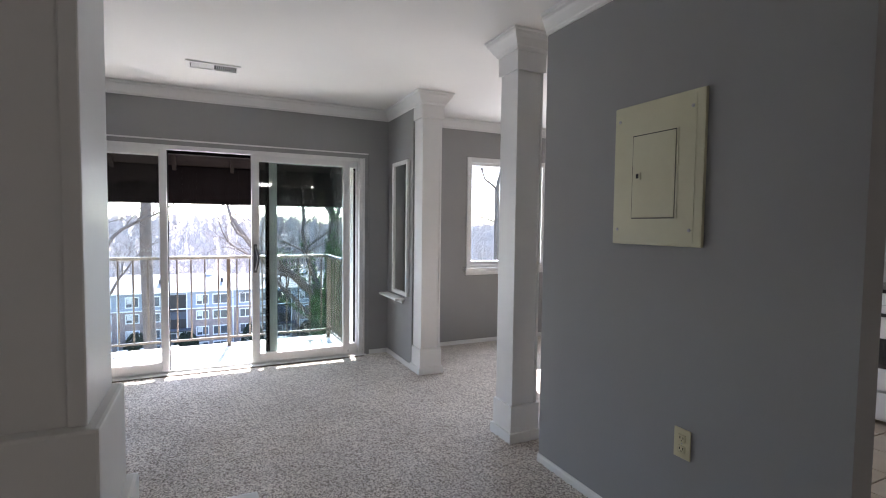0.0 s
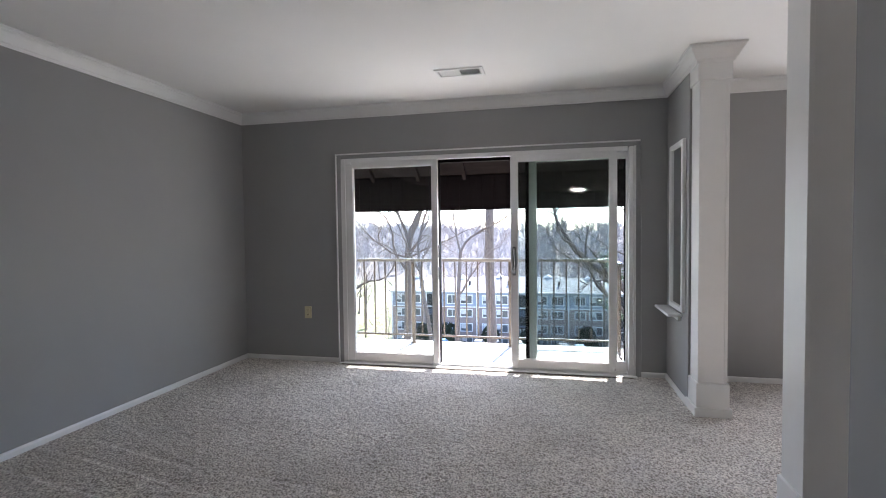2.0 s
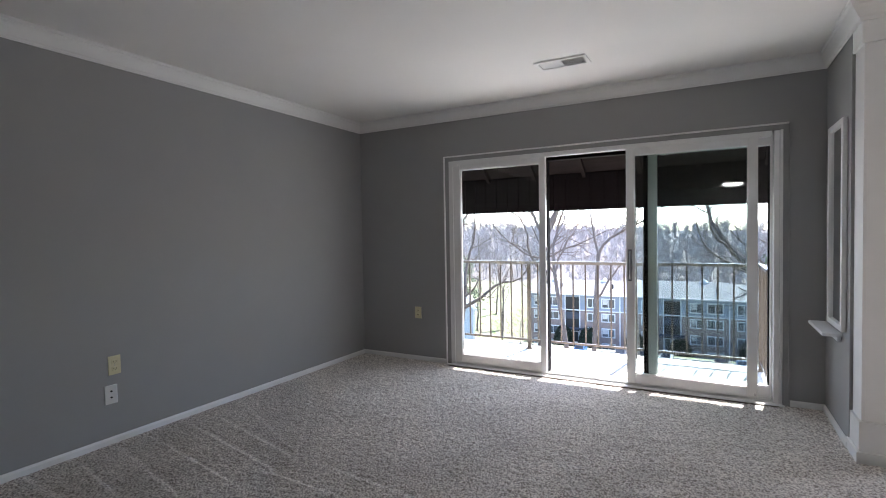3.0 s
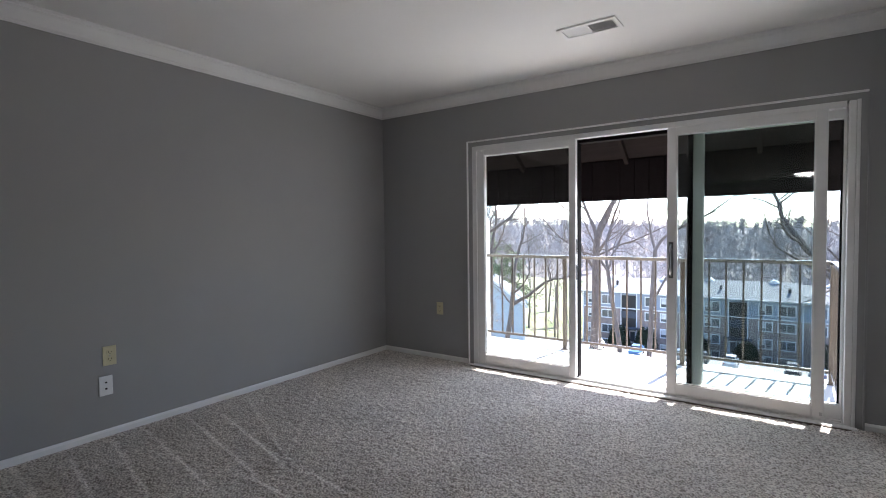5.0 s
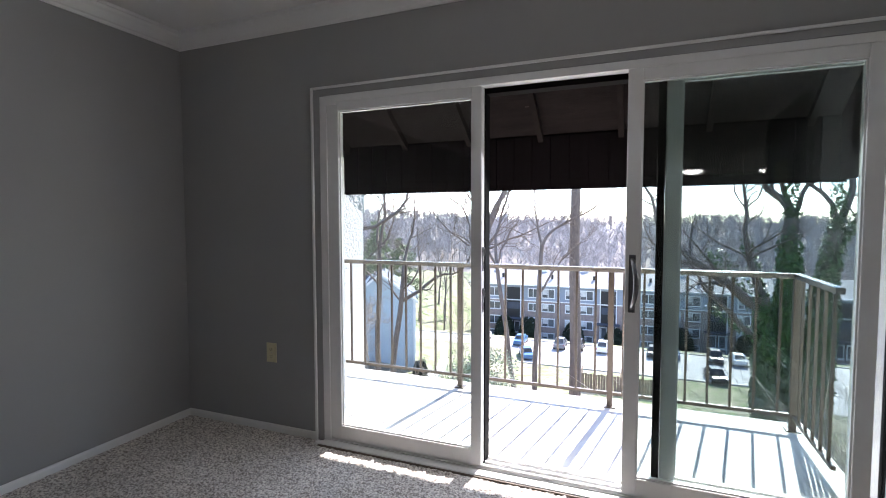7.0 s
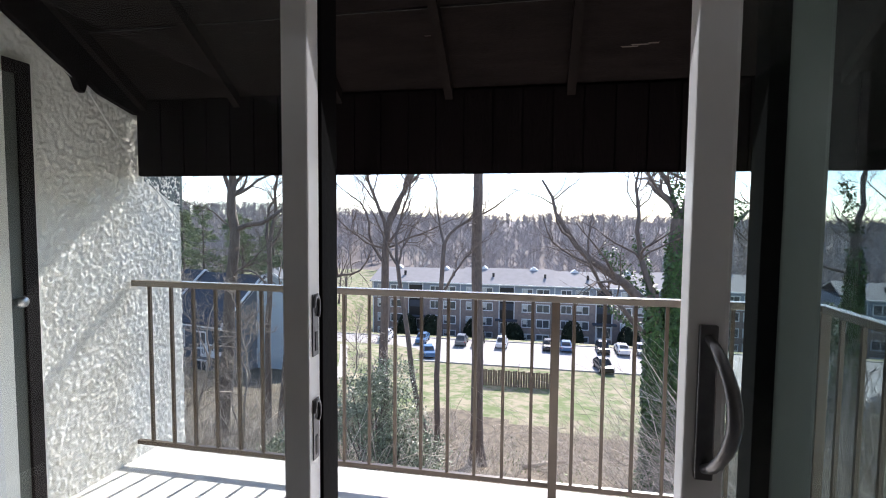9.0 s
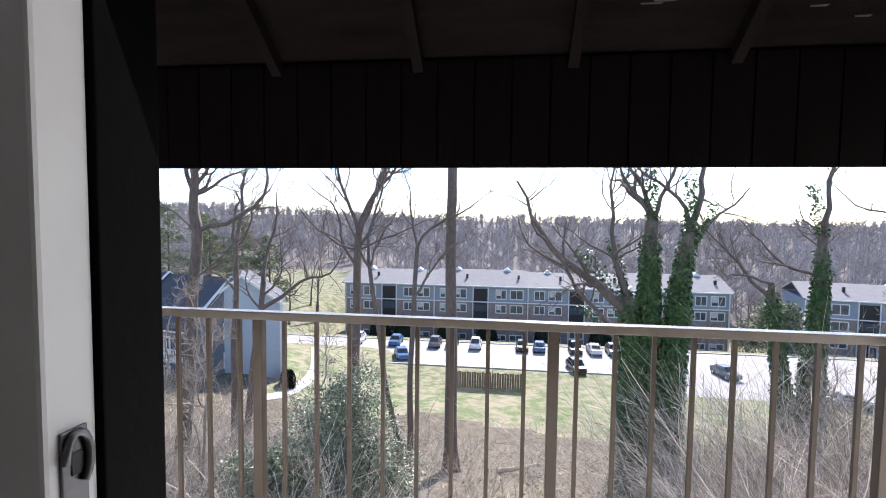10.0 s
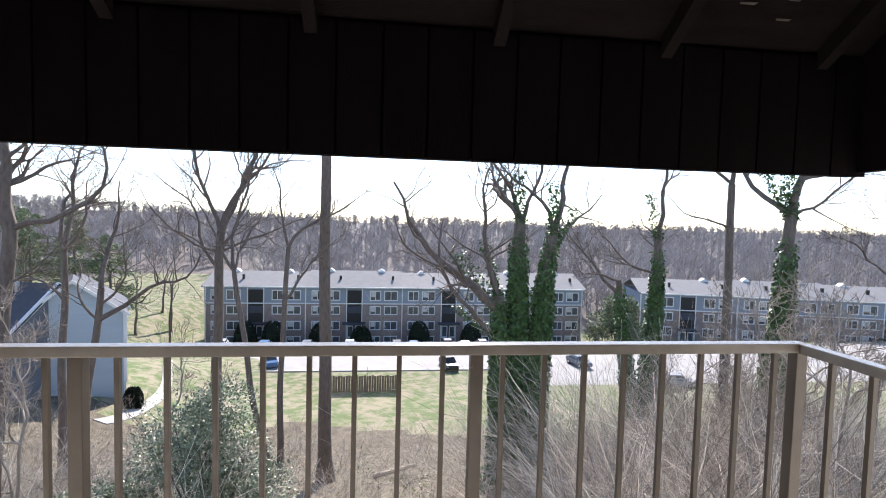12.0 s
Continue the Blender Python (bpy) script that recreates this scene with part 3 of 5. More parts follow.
# railing
RY, RT, RB = 1.635, 0.915, -0.045
rail = thing("balcony_railing", (1.9, RY, FZ), "tan painted metal balcony railing with square balusters", "railing")
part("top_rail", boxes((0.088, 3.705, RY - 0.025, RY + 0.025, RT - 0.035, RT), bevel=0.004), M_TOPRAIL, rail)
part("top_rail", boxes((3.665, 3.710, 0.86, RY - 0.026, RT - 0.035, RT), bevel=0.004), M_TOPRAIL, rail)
part("bottom_rail", boxes((0.088, 3.67, RY - 0.012, RY + 0.012, RB - 0.025, RB), bevel=0.002), M_RAIL, rail)
part("bottom_rail", boxes((3.675, 3.700, 0.86, RY - 0.026, RB - 0.025, RB), bevel=0.002), M_RAIL, rail)
for x in (1.280, 2.505, 3.687):
    part("post", boxes((x - 0.021, x + 0.021, RY - 0.021, RY + 0.021, FZ, RT - 0.035), bevel=0.003), M_RAIL, rail)
    part("foot_plate", boxes((x - 0.045, x + 0.045, RY - 0.045, RY + 0.045, FZ, FZ + 0.008), bevel=0.002), M_RAIL, rail)
for x0, x1, k in ((0.10, 1.280, 8), (1.280, 2.505, 8), (2.505, 3.687, 8)):
    off = (x1 - x0 - 0.143 * (k - 1)) / 2
    for i in range(k):
        x = x0 + off + 0.143 * i
        part("baluster", boxes((x - 0.008, x + 0.008, RY - 0.008, RY + 0.008, RB, RT - 0.035)), M_RAIL, rail)
for i in range(5):
    y = RY - 0.14 - 0.14 * i
    part("baluster", boxes((3.679, 3.695, y - 0.008, y + 0.008, RB, RT - 0.035)), M_RAIL, rail)

# porch roof: sheathing, rafters, header
SL = 0.672
roof = thing("porch_roof", (2.0, 1.0, 2.2), "stained lean-to porch roof over the balcony, its shade put into dark colours", "roof", kind="structure")
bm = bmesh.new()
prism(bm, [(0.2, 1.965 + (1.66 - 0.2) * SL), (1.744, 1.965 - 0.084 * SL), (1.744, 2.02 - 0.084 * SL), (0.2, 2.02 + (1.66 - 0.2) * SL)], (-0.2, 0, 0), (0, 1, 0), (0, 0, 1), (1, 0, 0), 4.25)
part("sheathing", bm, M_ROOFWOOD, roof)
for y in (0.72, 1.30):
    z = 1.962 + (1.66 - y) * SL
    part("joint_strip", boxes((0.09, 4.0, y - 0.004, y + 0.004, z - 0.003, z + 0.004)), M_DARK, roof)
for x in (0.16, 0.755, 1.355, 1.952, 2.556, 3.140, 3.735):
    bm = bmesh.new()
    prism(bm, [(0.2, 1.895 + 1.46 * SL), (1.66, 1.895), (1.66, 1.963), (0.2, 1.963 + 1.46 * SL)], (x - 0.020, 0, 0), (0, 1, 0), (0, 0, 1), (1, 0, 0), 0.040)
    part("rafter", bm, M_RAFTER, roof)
rng = random.Random(3)
chips = bmesh.new()
for _ in range(70):
    x, y, ln = rng.uniform(0.3, 3.9), rng.uniform(0.3, 1.6), rng.uniform(0.02, 0.09)
    z = 1.9635 + (1.66 - y) * SL
    wd = rng.uniform(0.002, 0.006)
    vs = [chips.verts.new(p) for p in ((x, y, z), (x + ln, y + rng.uniform(-0.008, 0.008), z), (x + ln * 0.9, y + wd, z - wd * SL), (x + ln * 0.1, y + wd, z - wd * SL))]
    chips.faces.new(vs)
bmesh.ops.translate(chips, verts=chips.verts, vec=(0, 0, -0.0015))
tagged(part("paint_chips", chips, mat("bare_wood_fleck", (0.14, 0.115, 0.10), 0.8, (0.05, 0.04, 0.036), 9, 3), roof), "flecks of peeled paint", kind="stuff")
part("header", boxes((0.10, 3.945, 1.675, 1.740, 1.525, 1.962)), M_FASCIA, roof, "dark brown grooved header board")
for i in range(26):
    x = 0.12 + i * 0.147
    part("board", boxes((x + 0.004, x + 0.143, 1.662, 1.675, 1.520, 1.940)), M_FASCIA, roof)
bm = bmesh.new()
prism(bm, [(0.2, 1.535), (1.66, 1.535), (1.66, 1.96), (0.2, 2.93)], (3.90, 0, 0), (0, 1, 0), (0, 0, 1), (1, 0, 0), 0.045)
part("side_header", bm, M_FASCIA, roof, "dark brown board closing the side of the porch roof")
bm = bmesh.new()
prism(bm, [(1.66, 1.872), (1.42, 1.935), (1.345, 1.985), (1.32, 1.915), (1.29, 1.925), (1.265, 1.985), (1.20, 2.03), (0.2, 2.62), (0.2, 2.94), (1.66, 1.96)], (0.088, 0, 0), (0, 1, 0), (0, 0, 1), (1, 0, 0), 0.035)
part("rake_board", bm, M_FASCIA, roof, "torn dark board along the stucco")
closet = thing("closet_door", (0.1, 0.65, FZ), "dark brown storage closet door in the stucco wall", "door")
part("door_leaf", boxes((0.085, 0.108, 0.30, 0.985, FZ, 1.915), bevel=0.003), mat("grey_green_door_paint", (0.085, 0.095, 0.085), 0.5, (0.065, 0.073, 0.066), 3, 4, 0.1, 40), closet)
for q in [(0.085, 0.122, 0.985, 1.045, FZ, 1.975), (0.085, 0.122, 0.24, 0.30, FZ, 1.975), (0.085, 0.122, 0.30, 0.985, 1.915, 1.975)]:
    part("door_frame", boxes(q, bevel=0.003), M_BRONZE, closet)
part("batten", boxes((0.108, 0.118, 0.80, 0.86, FZ + 0.02, 1.90), bevel=0.002), M_BRONZE, closet)
part("door_knob", tube(bmesh.new(), [(0.108, 0.945, 0.90), (0.125, 0.945, 0.90), (0.135, 0.945, 0.90), (0.155, 0.945, 0.90), (0.165, 0.945, 0.90)], [0.010, 0.010, 0.024, 0.027, 0.014], 12), M_STEEL, closet, "", True)
part("margin_band", boxes((0.085, 0.098, 1.046, 1.075, FZ, 1.995), (0.085, 0.098, 0.21, 1.046, 1.976, 2.0)), M_STUCCO, closet)
bm = bmesh.new()
prism(bm, [(1.741, 1.50), (2.06, 1.335), (2.06, 1.70), (1.741, 1.90)], (0.02, 0, 0), (0, 1, 0), (0, 0, 1), (1, 0, 0), 0.06)
part("gable_board", bm, M_TEAL, roof, "slate green gable siding")

# ---- outdoors: materials ----
M_LITTER = mat("leaf_litter", (0.20, 0.165, 0.115), 0.95, (0.06, 0.05, 0.035), 1.3, 8, 0.8, 9, spread=0.35)
M_LAWN = mat("winter_lawn", (0.115, 0.16, 0.055), 0.95, (0.29, 0.255, 0.175), 0.7, 12, 0.8, 12, spread=0.16)
M_HILL = mat("woodland_floor", (0.17, 0.145, 0.135), 0.95, (0.10, 0.088, 0.083), 0.08, 8, 0.6, 2)
M_ASPHALT = mat("worn_pale_asphalt", (0.40, 0.39, 0.38), 0.85, (0.31, 0.30, 0.295), 0.5, 7, 0.3, 20)
M_KERB = mat("concrete_kerb", (0.50, 0.48, 0.45), 0.85, (0.38, 0.37, 0.35), 2, 5, 0.2, 20)
M_LINE = mat("white_road_paint", (0.75, 0.75, 0.73), 0.7, (0.55, 0.55, 0.53), 4, 4)
M_BARK = mat("grey_brown_bark", (0.21, 0.17, 0.145), 0.95, (0.09, 0.072, 0.062), 5, 7, 0.9, 14, stretch=(2, 2, 0.5))
M_SAPLING = mat("pale_sapling_bark", (0.40, 0.345, 0.29), 0.9, (0.19, 0.155, 0.13), 3, 5, island=0.4)
M_IVY = mat("ivy_leaves", (0.085, 0.16, 0.045), 0.45, (0.038, 0.08, 0.022), 3, 4, island=0.4)
M_TWIG = mat("dry_brush", (0.72, 0.65, 0.55), 0.9, (0.27, 0.215, 0.175), 0.5, 4, island=0.75)
# Distance haze is put into the bark colour, paler and greyer than M_BARK.
M_WOODS = mat("hazed_bare_trees", (0.42, 0.385, 0.375), 0.95, (0.26, 0.24, 0.235), 0.05, 5, island=0.4)
M_NEEDLE = mat("conifer_needles", (0.27, 0.30, 0.17), 0.75, (0.12, 0.155, 0.085), 0.8, 4, island=0.4)
M_HOLLY = mat("evergreen_shrub_leaves", (0.27, 0.31, 0.21), 0.45, (0.10, 0.135, 0.075), 1.5, 5, island=0.45)
M_HEDGE = mat("dark_clipped_yew", (0.022, 0.035, 0.016), 0.8, (0.012, 0.02, 0.009), 2, 5, 0.6, 12, island=0.4)
M_BRICK = mat("weathered_brick", (0.34, 0.26, 0.23), 0.9, (0.22, 0.18, 0.17), 1.6, 8, 0.5, 10, spread=0.3)
M_BLUE = mat("blue_grey_siding", (0.28, 0.32, 0.38), 0.6, (0.24, 0.28, 0.335), 0.6, 5, 0.25, 6, stretch=(0.2, 0.2, 6))
M_PALEBLUE = mat("pale_blue_siding", (0.42, 0.50, 0.56), 0.6, (0.36, 0.44, 0.50), 0.6, 5, 0.25, 6, stretch=(0.2, 0.2, 6))
M_SHINGLE = mat("pale_grey_shingle", (0.27, 0.27, 0.275), 0.9, (0.21, 0.21, 0.215), 1.0, 7, 0.4, 9)
M_DKSHINGLE = mat("dark_grey_shingle", (0.075, 0.085, 0.105), 0.85, (0.05, 0.055, 0.07), 1.0, 7, 0.4, 9)
# House row siding: the shadow on its walls is put into this dark colour.
M_DKSIDING = mat("shaded_slate_siding", (0.125, 0.145, 0.175), 0.65, (0.095, 0.11, 0.135), 0.6, 5, 0.25, 6, stretch=(0.2, 0.2, 6))
M_GREENS = mat("green_undergrowth", (0.20, 0.24, 0.09), 0.6, (0.10, 0.14, 0.05), 1.0, 4, island=0.5)
M_EXTTRIM = mat("white_exterior_trim", (0.76, 0.77, 0.77), 0.5, (0.68, 0.69, 0.69), 2, 4)
M_PANE = mat("dark_window_glass", (0.15, 0.16, 0.17), 0.1, (0.04, 0.045, 0.05), 0.6, 3)
M_BLIND = mat("window_blinds", (0.72, 0.71, 0.69), 0.7, (0.42, 0.41, 0.39), 1.0, 3)
M_FENCE = mat("weathered_fence_boards", (0.22, 0.165, 0.12), 0.9, (0.13, 0.095, 0.07), 2, 6, 0.4, 12, island=0.25)
M_TYRE = mat("tyre_rubber", (0.02, 0.02, 0.02), 0.85)
M_LIGHTS = mat("car_lamp_lens", (0.7, 0.7, 0.68), 0.15)
M_TAIL = mat("red_tail_lens", (0.35, 0.02, 0.02), 0.2)


def smooth(a, b, x):
    t = min(max((x - a) / (b - a), 0.0), 1.0)
    return t * t * (3 - 2 * t)


def ground_z(x, y):
    z = -7.0 - 10.6 * smooth(4, 46, y) - 1.0 * smooth(44, 60, y)
    z += 3.6 * (1 - smooth(-26, -12, x)) * smooth(18, 40, y) * (1 - smooth(56, 74, y))
    z -= 4.9 * smooth(79, 97, y) * smooth(-46, -36, x) * (1 - smooth(112, 150, y))
    z += 12.5 * smooth(112, 430, y) + 5.0 * smooth(150, 400, y) * noise.noise((x * 0.006, y * 0.004, 0.3))
    z += 11.0 * (1 - smooth(-260, -40, x)) * smooth(110, 350, y)
    z += 0.25 * noise.noise((x * 0.15, y * 0.15, 1.7)) * (1 - smooth(44, 58, y))
    return z


def steps(*spans):
    out = []
    for a, b, d in spans:
        k = max(1, round((b - a) / d))
        out += [a + (b - a) * i / k for i in range(k)]
    return out + [spans[-1][1]]


def terrain():
    xs = steps((-1800, -300, 150), (-300, -60, 20), (-60, 80, 1.5), (80, 350, 20), (350, 1800, 150))
    ys = steps((-1500, -40, 150), (-40, 0, 8), (0, 80, 1.3), (80, 110, 3), (110, 450, 12), (450, 2500, 150))
    verts, faces, mi = [], [], []
    for y in ys:
        for x in xs:
            verts.append((x, y, ground_z(x, y) if y > 0 else -7.0))
    w = len(xs)
    for j in range(len(ys) - 1):
        for i in range(w - 1):
            a = j * w + i
            faces.append((a, a + 1, a + w + 1, a + w))
            cx, cy = (xs[i] + xs[i + 1]) / 2, (ys[j] + ys[j + 1]) / 2
            e = 43 + 5 * noise.noise((cx * 0.12, cy * 0.12, 5)) - 5 * smooth(10, 30, cx) - 6 * smooth(-10, -25, -cx)
            mi.append(0 if cy < e else (1 if cy < 113 + 6 * noise.noise((cx * 0.05, 0, 2)) + 55 * smooth(-100, -85, cx) * (1 - smooth(-36, -30, cx)) else 2))
    me = bpy.data.meshes.new("ground")
    me.from_pydata(verts, [], faces)
    for m in (M_LITTER, M_LAWN, M_HILL):
        me.materials.append(m)
    me.polygons.foreach_set("material_index", mi)
    me.shade_smooth()
    return tagged(new("ground", me), "sloping winter ground of leaf litter, lawn and wooded hillside", "ground", "", "structure")


terrain()
LZ = -18.6
structure("road", boxes((-60, 17, 65.5, 78.5, LZ - 0.3, LZ + 0.03), (17, 95, 53.0, 78.5, LZ - 0.3, LZ + 0.028)), M_ASPHALT, "pale sunlit asphalt parking lot below the slope", "parking lot")
for b in [(-60, 17, 65.2, 65.5), (17, 17.3, 53, 65.5), (17, 95, 52.7, 53.0), (-60, 95, 78.5, 78.8)]:
    structure("kerb", boxes((b[0], b[1], b[2], b[3], LZ - 0.2, LZ + 0.15), bevel=0.02), M_KERB, "concrete kerb along the parking lot", "kerb")


def footpath():
    bm = bmesh.new()
    prev = None
    for i in range(25):
        y = 41.0 + 24.3 * i / 24
        x = -18.8 - 0.9 * ((y - 47) / 6) ** 2 if y < 54 else -20.03 - 0.40 * (y - 54)
        cur = [bm.verts.new((x + s, y, ground_z(x + s, y) + 0.09)) for s in (-0.5, 0.5)]
        if prev:
            bm.faces.new((prev[0], prev[1], cur[1], cur[0]))
        prev = cur
    bmesh.ops.recalc_face_normals(bm, faces=bm.faces)
    bmesh.ops.solidify(bm, geom=bm.faces[:], thickness=0.2)
    return bm


structure("footpath", footpath(), M_KERB, "pale concrete footpath curving over the lawn", "path")
stripes = bmesh.new()
for i in range(24):
    x = -25 + i * 2.65
    box(stripes, x - 0.06, x + 0.06, 73.2, 78.2, LZ + 0.03, LZ + 0.036)
for i in range(14):
    x = 20 + i * 2.7
    box(stripes, x - 0.06, x + 0.06, 53.5, 58.0, LZ + 0.028, LZ + 0.036)
for i in range(9):
    x = -24 + i * 0.9
    box(stripes, x - 0.1, x + 0.1, 66.5, 69.0, LZ + 0.03, LZ + 0.036)
tagged(obj("parking_lines", stripes, M_LINE), "white painted parking bay lines", "road marking", "", "stuff")


# ---- apartment blocks ----
def apartment(name, at, turn, units, label):
    t = thing(name, at, label, "apartment building")
    t.rotation_euler = (0, 0, radians(turn))
    t.scale = (1.25, 1.25, 1.25)
    U, H, DP = 15.35, 9.1, 11.0
    L = U * units
    def lp(n, bm, m, par=t, lab=""):
        o = obj(n, bm, m, par)
        return tagged(o, lab) if lab else o
    lp("brick_wall", boxes((0, L, 0, DP, -0.5, 6.45)), M_BRICK, t, "weathered red brick lower storeys")
    lp("siding_wall", boxes((-0.03, L + 0.03, -0.05, DP + 0.05, 6.62, H)), M_BLUE, t, "blue grey siding of the top storey")
    lp("band", boxes((-0.06, L + 0.06, -0.09, DP + 0.09, 6.45, 6.62)), M_EXTTRIM)
    for u in range(units):
        x0 = u * U
        lift = 0.25 if u % 2 else 0.0
        rf = bmesh.new()
        prism(rf, [(-0.7, H - 0.02), (DP / 2, H + 1.75 + lift), (DP + 0.7, H - 0.02), (DP + 0.7, H + 0.2), (DP / 2, H + 2.0 + lift), (-0.7, H + 0.2)], (x0 - (0.3 if u == 0 else 0), 0, 0), (0, 1, 0), (0, 0, 1), (1, 0, 0), U + (0.3 if u in (0, units - 1) else 0) + (0.3 if u == 0 and units == 1 else 0))
        r = lp("roof", rf, M_SHINGLE, t, "pale grey shingle roof")
        lp("gutter", boxes((x0, x0 + U, -0.82, -0.70, H + 0.02, H + 0.2)), M_EXTTRIM)
        for dx in (3.4, U - 3.4):
            g = bmesh.new()
            prism(g, [(-1.0, 0), (1.0, 0), (0, 0.75)], (x0 + dx, DP / 2 - 0.6, H + 1.65 + lift), (1, 0, 0), (0, 0, 1), (0, 1, 0), 1.2)
            lp("roof_gable", g, M_EXTTRIM, r)
            lp("vent_pipe", boxes((x0 + dx + 1.7, x0 + dx + 2.05, 2.0, 2.35, H + 0.7, H + 1.75)), M_DARK, r)
        lp("downspout", boxes((x0 - 0.08 if u else 0.1, x0 + 0.08 if u else 0.25, -0.22, -0.06, 0, H)), M_EXTTRIM)
        if u == units - 1:
            lp("downspout", boxes((L - 0.25, L - 0.1, -0.22, -0.06, 0, H)), M_EXTTRIM)
        # stairwell entry
        c = x0 + U / 2
        e = lp("entry_bay", boxes((c - 1.30, c - 1.15, -0.12, 0.1, 0, H - 0.1), (c + 1.15, c + 1.30, -0.12, 0.1, 0, H - 0.1)), M_EXTTRIM)
        lp("entry_recess", boxes((c - 1.15, c + 1.15, -0.07, -0.02, 0.9, H - 0.4)), M_DARK, e, "shaded open stairwell")
        lp("landing", boxes((c - 1.15, c + 1.15, -0.20, -0.075, 5.0, 6.1)), M_DKSHINGLE, e)
        lp("porch_roof", boxes((c - 1.8, c + 1.8, -1.3, -0.075, 3.35, 3.55)), M_DKSHINGLE, e)
        for s in (-0.62, 0.62):
            lp("entry_door", boxes((c + s - 0.5, c + s + 0.5, -0.14, -0.075, 0.9, 3.0)), M_EXTTRIM, e)
            lp("door_glass", boxes((c + s - 0.36, c + s + 0.36, -0.16, -0.145, 1.2, 2.8)), M_PANE, e)
        lp("stoop", boxes((c - 1.0, c + 1.0, -2.6, -0.08, -0.5, 0.45)), M_KERB, e)
        rows = [(0.30, 1.15, M_PANE), (2.35, 3.60, M_BLIND), (4.85, 6.05, M_PANE), (7.15, 8.55, M_BLIND)]
        for dx, w in ((-5.85, 1.55), (-3.35, 1.95), (3.35, 1.55), (5.85, 1.95)):
            for k, (z0, z1, gm) in enumerate(rows):
                xx = c + dx
                yb = -0.05 if k == 3 else 0.0
                wd = lp("window", boxes((xx - w / 2, xx + w / 2, yb - 0.03, yb + 0.02, z0, z1)), M_PANE)
                fb = [(xx - w / 2 - 0.12, xx - w / 2 + 0.02, yb - 0.10, yb - 0.01, z0 - 0.12, z1 + 0.12), (xx + w / 2 - 0.02, xx + w / 2 + 0.12, yb - 0.10, yb - 0.01, z0 - 0.12, z1 + 0.12),
                      (xx - w / 2 + 0.02, xx + w / 2 - 0.02, yb - 0.10, yb - 0.01, z1 - 0.03, z1 + 0.12), (xx - w / 2 + 0.02, xx + w / 2 - 0.02, yb - 0.10, yb - 0.01, z0 - 0.12, z0 + 0.03), (xx - 0.05, xx + 0.05, yb - 0.08, yb - 0.01, z0 + 0.03, z1 - 0.03)]
                lp("frame", boxes(*fb), M_EXTTRIM, wd)
                if (u * 7 + k * 3 + int(dx * 2)) % 3 != 0:
                    lp("blind", boxes((xx - w / 2 + 0.08, xx - 0.08, yb - 0.045, yb - 0.032, z0 + 0.35 * (z1 - z0), z1 - 0.05)), M_BLIND, wd)
    return t


apartment("apartment_building", (-32.1, 100.0, -23.5), 0, 4, "long brick apartment block with blue grey top storey")
apartment("apartment_building", (55.5, 96.3, -23.5), -14, 3, "brick apartment block partly hidden behind bare trees")


def gable_house(at, w, dp, h, apex, label):
    """Three-storey house whose pale blue gable end looks at the slope."""
    t = thing("town_house", at, label, "house")
    def lp(n, bm, m, par=t, lab=""):
        o = obj(n, bm, m, par)
        return tagged(o, lab) if lab else o
    bm = bmesh.new()
    prism(bm, [(-w / 2, -3), (w / 2, -3), (w / 2, h), (0, apex), (-w / 2, h)], (0, 0, 0), (1, 0, 0), (0, 0, 1), (0, 1, 0), dp)
    lp("wall", bm, M_PALEBLUE, t, "pale blue siding gable end")
    for s in (-1, 1):
        bm = bmesh.new()
        k = (apex - h) / (w / 2)
        prism(bm, [(0, apex + 0.02), (s * (w / 2 + 0.35), h - 0.35 * k + 0.02), (s * (w / 2 + 0.35), h - 0.35 * k + 0.24), (0, apex + 0.24)], (0, -0.35, 0), (1, 0, 0), (0, 0, 1), (0, 1, 0), dp + 0.6)
        r = lp("roof", bm, M_DKSHINGLE, t, "dark shingle roof slope")
        bm = bmesh.new()
        prism(bm, [(0, apex - 0.05), (s * (w / 2 + 0.38), h - 0.38 * k - 0.05), (s * (w / 2 + 0.38), h - 0.38 * k + 0.25), (0, apex + 0.25)], (0, -0.45, 0), (1, 0, 0), (0, 0, 1), (0, 1, 0), 0.09)
        lp("rake_trim", bm, M_EXTTRIM, r)
        lp("corner_board", boxes((s * w / 2 - 0.1, s * w / 2 + 0.1, -0.06, 0.1, -1, h)), M_EXTTRIM)
    return t


gz = ground_z(-23, 45)
gh = gable_house((-23.9, 45.0, gz), 7.4, 4.5, -7.4 - gz, -4.5 - gz, "pale blue gabled town house with white rake trim")
gh.rotation_euler = (0, 0, radians(29))
gh2 = gable_house((-25.6, 49.2, gz), 7.0, 6.0, -7.5 - gz, -5.0 - gz, "pale blue town house stepping back behind its neighbour")
gh2.rotation_euler = (0, 0, radians(29))
for z in (1.0, 3.9):
    wd = obj("window", boxes((-2.7, -1.7, -0.05, 0.02, z, z + 1.4)), M_PANE, gh)
    obj("frame", boxes((-2.8, -2.68, -0.10, -0.02, z - 0.1, z + 1.5), (-1.72, -1.6, -0.10, -0.02, z - 0.1, z + 1.5), (-2.68, -1.72, -0.10, -0.02, z + 1.38, z + 1.5), (-2.68, -1.72, -0.10, -0.02, z - 0.1, z + 0.02)), M_EXTTRIM, wd)


